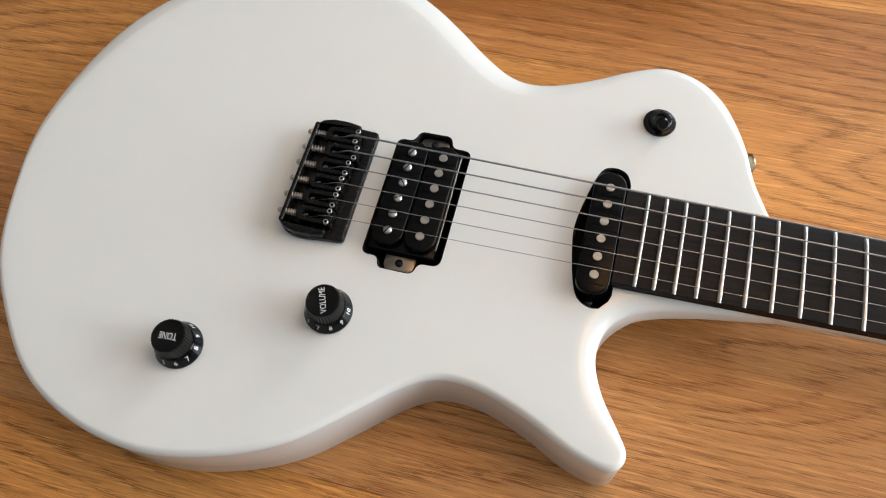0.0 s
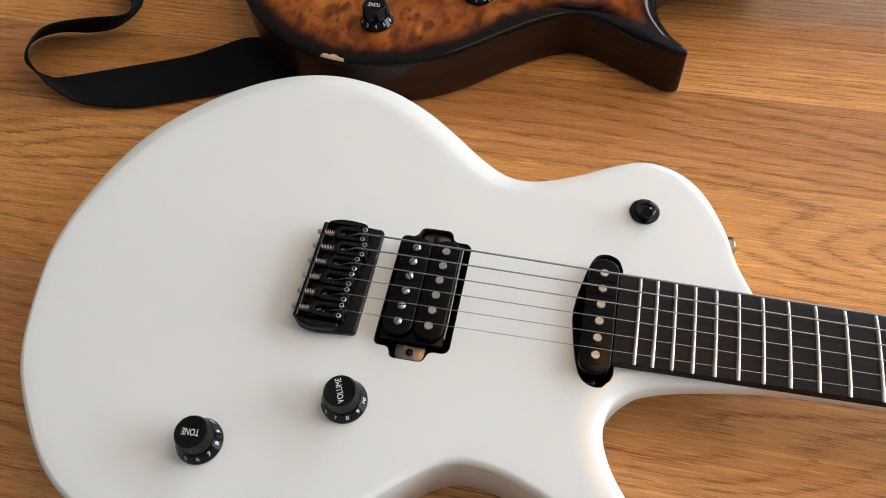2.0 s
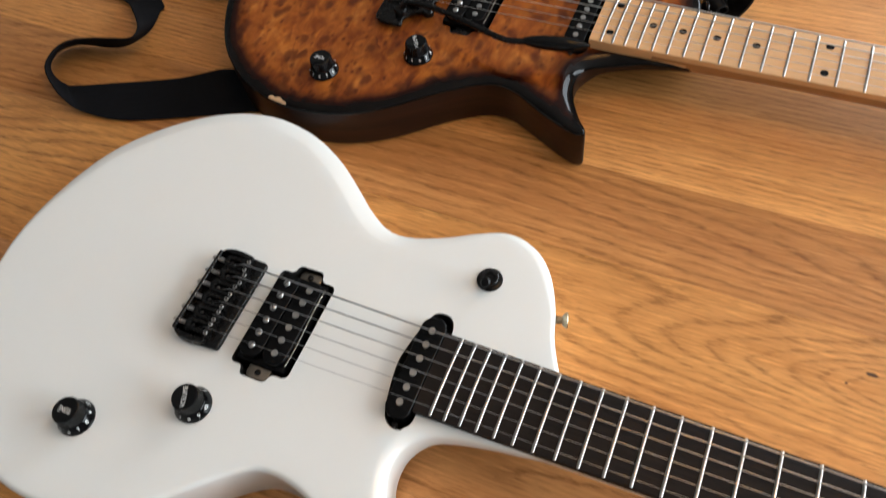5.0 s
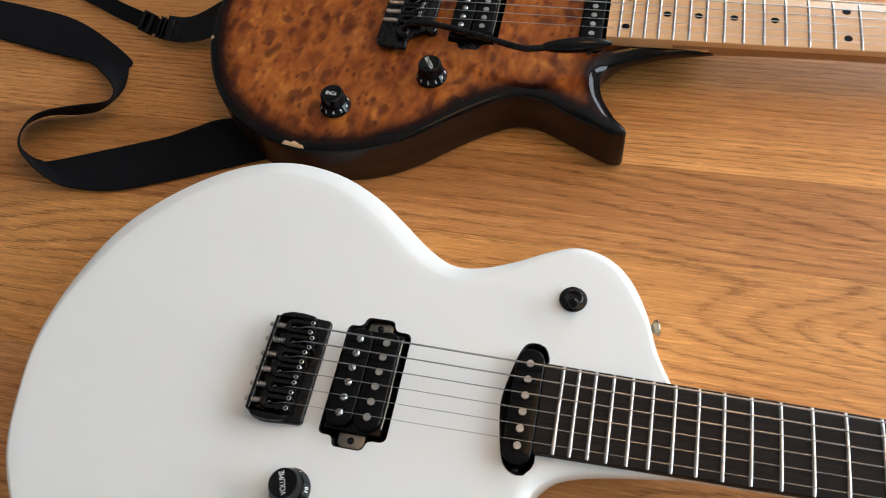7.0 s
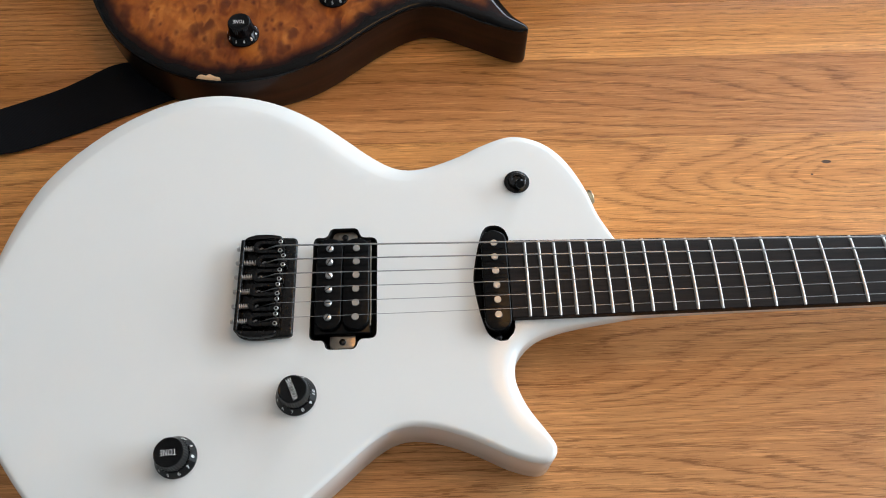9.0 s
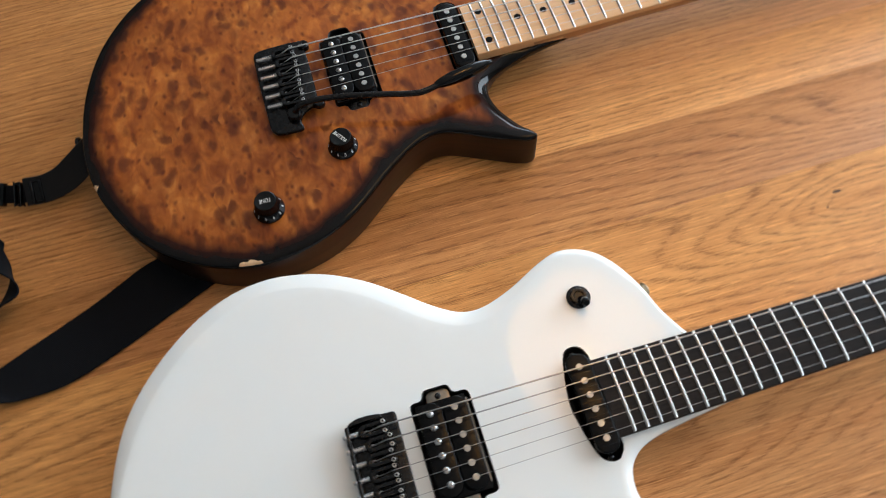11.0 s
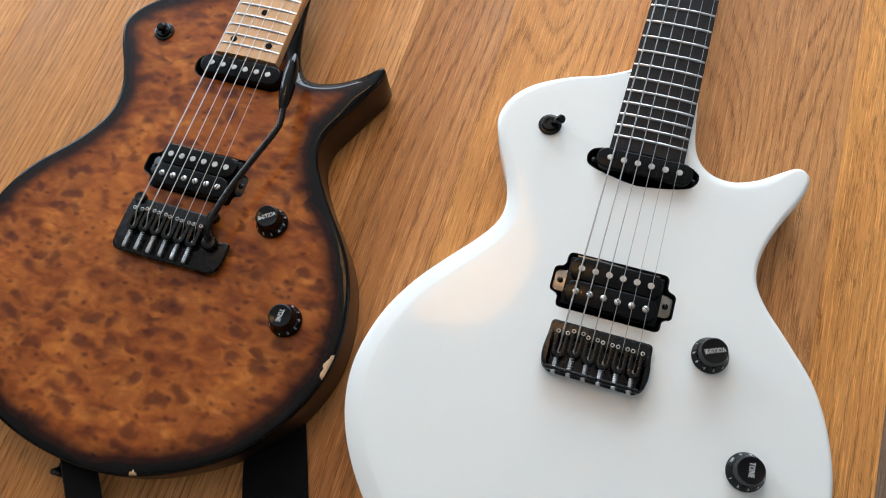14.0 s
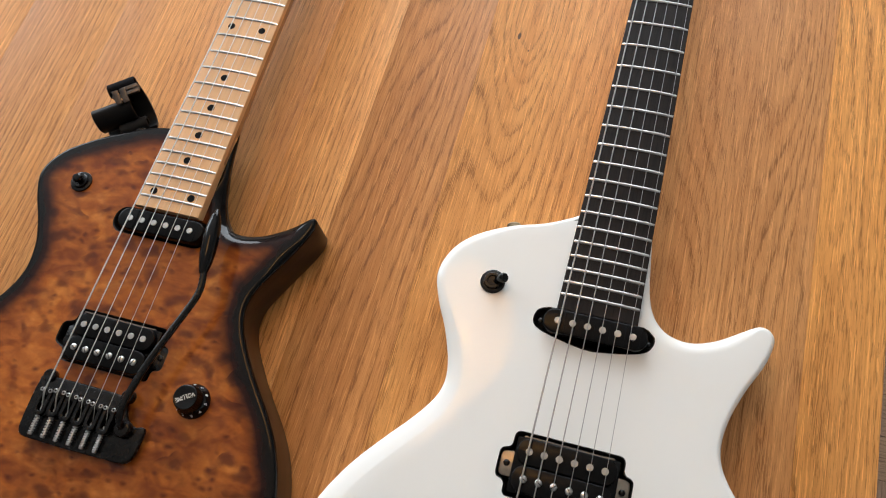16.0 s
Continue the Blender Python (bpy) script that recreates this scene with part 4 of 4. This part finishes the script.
def build_room():
    (x0, x1), (y0, y1), h = ROOM_X, ROOM_Y, ROOM_Z
    t = 0.12
    plain_box("wall_west", x0 - t, x0, y0 - t, y1 + t, 0, h, PAINT, "plain white painted wall", "wall")
    plain_box("wall_south", x0, x1, y0 - t, y0, 0, h, PAINT, "plain white painted wall", "wall")
    bm = bmesh.new()
    for a, b, c, d in ((x0, WIN2_X[0], 0, h), (WIN2_X[1], x1, 0, h), (WIN2_X[0], WIN2_X[1], 0, WIN_Z[0]), (WIN2_X[0], WIN2_X[1], WIN_Z[1], h)):
        box(a, b, y1, y1 + t, c, d, 0.0, 1, 0.0005, bm)
    tagged(part("wall_north", bm, PAINT), "white painted wall with a wide window", "wall", "", "structure")
    w = tagged(new("window_2"), "white-framed window letting in daylight", "window", "", "structure")
    for a, b, c, d in ((WIN2_X[0], WIN2_X[1], WIN_Z[0], WIN_Z[0] + 0.05), (WIN2_X[0], WIN2_X[1], WIN_Z[1] - 0.05, WIN_Z[1]), (WIN2_X[0], WIN2_X[0] + 0.05, WIN_Z[0] + 0.05, WIN_Z[1] - 0.05), (WIN2_X[1] - 0.05, WIN2_X[1], WIN_Z[0] + 0.05, WIN_Z[1] - 0.05)):
        part("window_frame", box(a, b, y1 + 0.03, y1 + 0.09, c, d, 0.003, 1), FRAME_PAINT, w)
    bm = bmesh.new()
    for a, b, c, d in ((y0 - t, WIN_Y[0], 0, h), (WIN_Y[1], y1 + t, 0, h), (WIN_Y[0], WIN_Y[1], 0, WIN_Z[0]), (WIN_Y[0], WIN_Y[1], WIN_Z[1], h)):
        box(x1, x1 + t, a, b, c, d, 0.0, 1, 0.0005, bm)
    tagged(part("wall_east", bm, PAINT), "white painted wall with a wide window", "wall", "", "structure")
    plain_box("ceiling", x0 - t, x1 + t, y0 - t, y1 + t, h, h + 0.1, CEILING, "plain white ceiling", "ceiling")
    w = tagged(new("window_1"), "wide white-framed window letting in daylight", "window", "", "structure")
    ym = sum(WIN_Y) / 2
    for a, b, c, d in ((WIN_Y[0], WIN_Y[1], WIN_Z[0], WIN_Z[0] + 0.05), (WIN_Y[0], WIN_Y[1], WIN_Z[1] - 0.05, WIN_Z[1]), (WIN_Y[0], WIN_Y[0] + 0.05, WIN_Z[0] + 0.05, WIN_Z[1] - 0.05), (WIN_Y[1] - 0.05, WIN_Y[1], WIN_Z[0] + 0.05, WIN_Z[1] - 0.05), (ym - 0.03, ym + 0.03, WIN_Z[0] + 0.05, WIN_Z[1] - 0.05)):
        part("window_frame", box(x1 + 0.03, x1 + 0.09, a, b, c, d, 0.003, 1), FRAME_PAINT, w)
    # parquet: blocks in a basket of short staves over a dark screed
    fl = tagged(part("floor", box(x0 - t, x1 + t, y0 - t, y1 + t, -0.1, -0.0012, 0.0, 1, 0.001), FLOOR_OAK), "worn dark oak parquet floor", "floor", "", "structure")
    return fl


def build_table():
    t = empty("table", Matrix(), "solid oak table of glued boards, oiled, with fine scratches", "table")
    seams = [TABLE_Y[0], 0.0355, 0.190, 0.3345, 0.4180, 0.4800, 0.592, 0.700, 0.800, TABLE_Y[1]]
    tones = [(1.28, 1.27, 1.10), (0.94, 0.93, 1.06), (1.07, 1.03, 0.94), (0.80, 0.71, 0.65), (1.05, 1.0, 0.93), (0.88, 0.81, 0.74), (1.0, 0.95, 0.88), (0.9, 0.84, 0.78), (1.0, 0.95, 0.9)]
    figures = [0.8, 0.85, 1.0, 0.7, 0.05, 0.15, 0.3, 0.1, 0.2]
    for a, b, tone, figure in zip(seams, seams[1:], tones, figures):
        mid = (a + b) / 2
        ob = part("board", box(TABLE_X[0], TABLE_X[1], a - mid + 0.00004, b - mid - 0.00004, TABLE_Z - 0.030, TABLE_Z, 0.00015 if a != TABLE_Y[0] and b != TABLE_Y[1] else 0.0008, 2), OAK, t)
        ob.location = (0, mid, 0)
        ob.color = (*(0.06 + 0.94 * v for v in tone), figure)
    for x in (TABLE_X[0] + 0.09, TABLE_X[1] - 0.09):
        for y in (TABLE_Y[0] + 0.09, TABLE_Y[1] - 0.09):
            part("leg", box(x - 0.035, x + 0.035, y - 0.035, y + 0.035, 0, TABLE_Z - 0.0302, 0.004, 2), OAK, t)
    for y in (TABLE_Y[0] + 0.09, TABLE_Y[1] - 0.09):
        part("apron", box(TABLE_X[0] + 0.126, TABLE_X[1] - 0.126, y - 0.012, y + 0.012, TABLE_Z - 0.115, TABLE_Z - 0.0302, 0.002, 1), OAK, t)
    return t


def ribbon(points, width, thick, per=10, bm=None):
    """A band along (x, y, z, tilt); tilt turns it from lying flat (0) to standing on edge (90). UV: across, along in metres."""
    bm = bm or bmesh.new()
    uv = bm.loops.layers.uv.verify()
    p = spline(points, per)
    rows, run = [], [0.0]
    for i in range(len(p)):
        q = Vector(p[i][:3])
        d = Vector(p[min(i + 1, len(p) - 1)][:3]) - Vector(p[max(i - 1, 0)][:3])
        d.normalize()
        flat = Vector((0, 0, 1)).cross(d).normalized()
        w = (flat * math.cos(radians(p[i][3])) + d.cross(flat) * math.sin(radians(p[i][3]))).normalized()
        nn = d.cross(w).normalized()
        if i:
            run.append(run[-1] + (q - Vector(p[i - 1][:3])).length)
        row = []
        for s, o in ((-1, 0), (-0.96, 1), (-0.5, 1), (0, 1), (0.5, 1), (0.96, 1), (1, 0), (0.96, -1), (0.5, -1), (0, -1), (-0.5, -1), (-0.96, -1)):
            row.append((bm.verts.new(q + w * s * width / 2 + nn * o * thick / 2), s))
        rows.append(row)
    for k, (a, b) in enumerate(zip(rows, rows[1:])):
        for i in range(len(a)):
            j = (i + 1) % len(a)
            f = bm.faces.new((a[i][0], a[j][0], b[j][0], b[i][0]))
            for lp, (s, r) in zip(f.loops, ((a[i][1], run[k]), (a[j][1], run[k]), (b[j][1], run[k + 1]), (b[i][1], run[k + 1]))):
                lp[uv].uv = (s * width / 2, r)
    bm.faces.new([v for v, _ in rows[0]][::-1])
    bm.faces.new([v for v, _ in rows[-1]])
    bmesh.ops.recalc_face_normals(bm, faces=bm.faces)
    return bm


def band(edges, thick, per=8):
    """A band between two edge lines: rows of (x, y, z) for one edge and for the other. UV: across, along in metres."""
    bm = bmesh.new()
    uv = bm.loops.layers.uv.verify()
    p = spline([a + b for a, b in edges], per)
    rows, run = [], 0.0
    for i in range(len(p)):
        a, b = Vector(p[i][:3]), Vector(p[i][3:])
        d = (Vector(p[min(i + 1, len(p) - 1)][:3]) + Vector(p[min(i + 1, len(p) - 1)][3:]) - Vector(p[max(i - 1, 0)][:3]) - Vector(p[max(i - 1, 0)][3:]))
        nn = d.cross(b - a).normalized() * thick / 2
        if i:
            run += d.length / 4
        row = []
        for s, o in ((0, 0), (0.02, 1), (0.25, 1), (0.5, 1), (0.75, 1), (0.98, 1), (1, 0), (0.98, -1), (0.75, -1), (0.5, -1), (0.25, -1), (0.02, -1)):
            row.append((bm.verts.new(a.lerp(b, s) + nn * o), s * (b - a).length, run))
        rows.append(row)
    for a, b in zip(rows, rows[1:]):
        for i in range(len(a)):
            j = (i + 1) % len(a)
            f = bm.faces.new((a[i][0], a[j][0], b[j][0], b[i][0]))
            for lp, v in zip(f.loops, (a[i], a[j], b[j], b[i])):
                lp[uv].uv = (v[1], v[2])
    bm.faces.new([v[0] for v in rows[0]][::-1])
    bm.faces.new([v[0] for v in rows[-1]])
    bmesh.ops.recalc_face_normals(bm, faces=bm.faces)
    return bm


def build_strap():
    s = empty("guitar_strap", Matrix.Translation((0, 0, -0.0022)), "black woven nylon guitar strap curled loosely on the table", "strap")
    lying = [((-0.1800, 0.4050, 0.7518), (-0.2050, 0.4470, 0.7518)), ((-0.2360, 0.3826, 0.7518), (-0.2580, 0.4230, 0.7580)), ((-0.2620, 0.3715, 0.7518), (-0.2840, 0.4120, 0.7635)),
        ((-0.2830, 0.3625, 0.7518), (-0.3090, 0.4045, 0.7570)), ((-0.3100, 0.3508, 0.7518), (-0.3350, 0.3955, 0.7518)), ((-0.3560, 0.3334, 0.7530), (-0.3810, 0.3765, 0.7518)),
        ((-0.3915, 0.3298, 0.7550), (-0.4294, 0.3570, 0.7520))]
    curl = [((-0.4073, 0.3299, 0.7620), (-0.4405, 0.3567, 0.7520)), ((-0.4225, 0.3354, 0.7690), (-0.4508, 0.3590, 0.7520)), ((-0.4379, 0.3461, 0.7760), (-0.4659, 0.3672, 0.7520)),
        ((-0.4446, 0.3562, 0.7790), (-0.4736, 0.3777, 0.7520)), ((-0.4466, 0.3708, 0.7800), (-0.4755, 0.3902, 0.7520)), ((-0.4429, 0.3837, 0.7800), (-0.4689, 0.4005, 0.7520)),
        ((-0.4301, 0.3922, 0.7800), (-0.4532, 0.4084, 0.7520)), ((-0.4053, 0.4003, 0.7800), (-0.4300, 0.4111, 0.7520))]
    tail = [((-0.3892, 0.4042, 0.7800), (-0.4130, 0.4169, 0.7520)), ((-0.3806, 0.4090, 0.7800), (-0.4046, 0.4268, 0.7520)), ((-0.3807, 0.4177, 0.7800), (-0.3998, 0.4390, 0.7520)),
        ((-0.3902, 0.4297, 0.7770), (-0.3988, 0.4528, 0.7520)), ((-0.4161, 0.4508, 0.7670), (-0.4037, 0.4704, 0.7520)), ((-0.4462, 0.4712, 0.7560), (-0.4107, 0.4860, 0.7520)),
        ((-0.5000, 0.4830, 0.7530), (-0.4850, 0.5280, 0.7518)), ((-0.5650, 0.4960, 0.7525), (-0.5580, 0.5450, 0.7518)), ((-0.6300, 0.5050, 0.7525), (-0.6280, 0.5550, 0.7518))]
    part("webbing", band(lying + curl + tail, 0.0016), WEB, s)
    thin = [(-0.2954, 0.5375, 0.7760, -55), (-0.3098, 0.5316, 0.7740, -45), (-0.3247, 0.5227, 0.7700, -38), (-0.3401, 0.5151, 0.7660, -34), (-0.3568, 0.5121, 0.7640, -30), (-0.3753, 0.5142, 0.7630, -30), (-0.3971, 0.5211, 0.7620, -30), (-0.4202, 0.5313, 0.7600, -30), (-0.4432, 0.5416, 0.7580, -22), (-0.4872, 0.5631, 0.7540, -8), (-0.5314, 0.5815, 0.7525, 0)]
    part("adjuster_webbing", ribbon(thin, 0.016, 0.002), WEB, s)
    tab = [(x, y, z + 0.0026, a) for x, y, z, a in thin[:6]]
    part("leather_tab", ribbon(tab, 0.0245, 0.0028), LEATHER, s, "black leather end tab")
    for k, (run, lng) in enumerate(((0.12, 0.0055), (0.55, 0.0035), (1.0, 0.0075))):
        p = spline(thin[4:9], 20)[int(20 * (0.3 + run * 1.9))]
        q = spline(thin[4:9], 20)[int(20 * (0.3 + run * 1.9)) + 2]
        turn = math.atan2(q[1] - p[1], q[0] - p[0])
        b = box(-lng, -lng * 0.45, -0.0102, 0.0102, -0.0022, 0.0046, 0.0010, 3, 0.0014)
        box(lng * 0.45, lng, -0.0102, 0.0102, -0.0022, 0.0046, 0.0010, 3, 0.0014, b)
        for q0, q1 in ((-0.0102, -0.0080), (0.0080, 0.0102)):
            box(-lng * 0.46, lng * 0.46, q0, q1, -0.0018, 0.0042, 0.0006, 2, 0.0008, b)
        sl = part("slide_buckle", b, GLOSS_PLASTIC, s, "black plastic slide buckle")
        sl.matrix_basis = Matrix.Translation(p[:3]) @ Matrix.Rotation(turn, 4, "Z") @ Matrix.Rotation(radians(-30), 4, "X")
    return s


def build_strap_end():
    """A folded leather end on the horn's button, its buckle and a short loop of webbing. Local x runs along the buckle, y away from the body."""
    s = empty("strap_end", Matrix.Translation((0.1366, 0.6270, -0.0022)) @ Matrix.Rotation(radians(-54), 4, "Z"), "black leather strap end with a dark metal buckle beside the guitar", "strap")

    def fold(x0, x1, pts, thick):
        pts = spline(pts, 6)
        return band([((x0, y, z), (x1, y, z)) for y, z in pts], thick, 1)

    part("leather_loop", fold(-0.030, 0.006, [(-0.019, 0.7600), (-0.013, 0.7535), (-0.004, 0.7520), (0.003, 0.7580), (0.0045, 0.7680), (0.002, 0.7790), (-0.004, 0.7840), (-0.010, 0.7800), (-0.013, 0.7720), (-0.010, 0.7640)], 0.0026), LEATHER, s, "folded black leather loop")
    part("leather_tab", fold(0.003, 0.018, [(-0.024, 0.7640), (-0.016, 0.7590), (-0.006, 0.7600), (0.003, 0.7700), (0.007, 0.7830), (0.006, 0.7880)], 0.0026), LEATHER, s)
    part("keeper", fold(-0.013, 0.012, [(-0.026, 0.7640), (-0.022, 0.7700), (-0.016, 0.7710), (-0.013, 0.7660), (-0.016, 0.7620)], 0.0022), LEATHER, s)
    part("webbing", fold(-0.009, 0.016, [(0.004, 0.7860), (0.006, 0.7900), (0.010, 0.7920), (0.0145, 0.7900), (0.0155, 0.7850), (0.012, 0.7815), (0.007, 0.7820)], 0.0018), WEB, s)
    bm = bmesh.new()
    for a, b, c, d in ((-0.006, 0.018, -0.0040, -0.0004), (0.004, 0.018, 0.0004, 0.0040), (0.0145, 0.018, -0.0003, 0.0003)):
        box(a, b, c, d, -0.0018, 0.0018, 0.0006, 2, 0.0008, bm)
    bk = part("buckle", bm, DARK_STEEL, s, "dark metal buckle")
    bk.matrix_basis = Matrix.Translation((0, 0.0015, 0.7905)) @ Matrix.Rotation(radians(20), 4, "X")
    for x in (-0.002, 0.0045):
        pr = part("prong", box(x - 0.0028, x + 0.0028, -0.0085, 0.004, 0.0006, 0.0022, 0.0005, 2, 0.0008), DARK_STEEL, s)
        pr.matrix_basis = Matrix.Translation((0, 0.0005, 0.7910)) @ Matrix.Rotation(radians(28), 4, "X")
    return s


def build_lamp():
    """A pendant lamp over the table, seen mirrored in the lacquer."""
    lamp = empty("pendant_lamp", Matrix.Translation((0.292, 0.512, 1.846)), "round pendant lamp with a cream shade and lit warm bulb", "lamp")
    profile = [(0.146, 0.0), (0.147, 0.003), (0.140, 0.055), (0.118, 0.105), (0.080, 0.145), (0.035, 0.165), (0.022, 0.17), (0.022, 0.166), (0.034, 0.161), (0.078, 0.141), (0.115, 0.102), (0.137, 0.053), (0.1445, 0.001), (0.146, 0.0)]
    shade = lathe([(r * 1.226, z * 1.226) for r, z in profile], 48)
    n = Nodes("cream_lamp_shade", (0.86, 0.74, 0.58), 0.6)
    n.set(n.p, "Emission Color", (1.0, 0.56, 0.24, 1))
    n.set(n.p, "Emission Strength", 2.6)
    part("shade", shade, n.mat, lamp, "cream shade glowing from the lit bulb")
    part("bulb", lathe([(0, 0.090), (0.016, 0.093), (0.027, 0.103), (0.032, 0.122), (0.030, 0.142), (0.021, 0.160), (0.018, 0.175), (0, 0.176)], 24), mat_glow("warm_bulb", (1.0, 0.60, 0.20), 13.0), lamp)
    part("socket", lathe([(0, 0.1765), (0.018, 0.1765), (0.018, 0.215), (0, 0.216)], 20), FRAME_PAINT, lamp)
    part("cord", tube([(0, 0, 0.2165), (0, 0, ROOM_Z - 1.846)], 0.003, 8), BLACK_PLASTIC, lamp)
    return lamp


floor_ob = build_room()
build_table()
white_guitar(Matrix.Translation((-0.122, 0.1875, 0.7483)))
brown_guitar(Matrix.Translation((-0.116, 0.531, 0.7483)))
build_strap()
build_strap_end()
build_lamp()

# parquet staves near the table
stave = None
rng = random.Random(4)
for i in range(-8, 7):
    for j in range(-7, 5):
        x, y = i * 0.28, j * 0.28 + 0.02
        for k in range(4):
            across = (i + j) % 2
            dx, dy = (0, (k - 1.5) * 0.07) if across else ((k - 1.5) * 0.07, 0)
            if not (-1.6 < x + dx < 1.2 and -1.2 < y + dy < 0.9):
                continue
            m = Matrix.Translation((x + dx, y + dy, -0.016)) @ Matrix.Rotation(0 if across else math.pi / 2, 4, "Z")
            if stave is None:
                stave = part("stave", box(-0.1395, 0.1395, -0.0345, 0.0345, 0, 0.016, 0.0006, 1), FLOOR_OAK, floor_ob)
                stave.matrix_basis = m
            else:
                twin(stave, m, floor_ob)
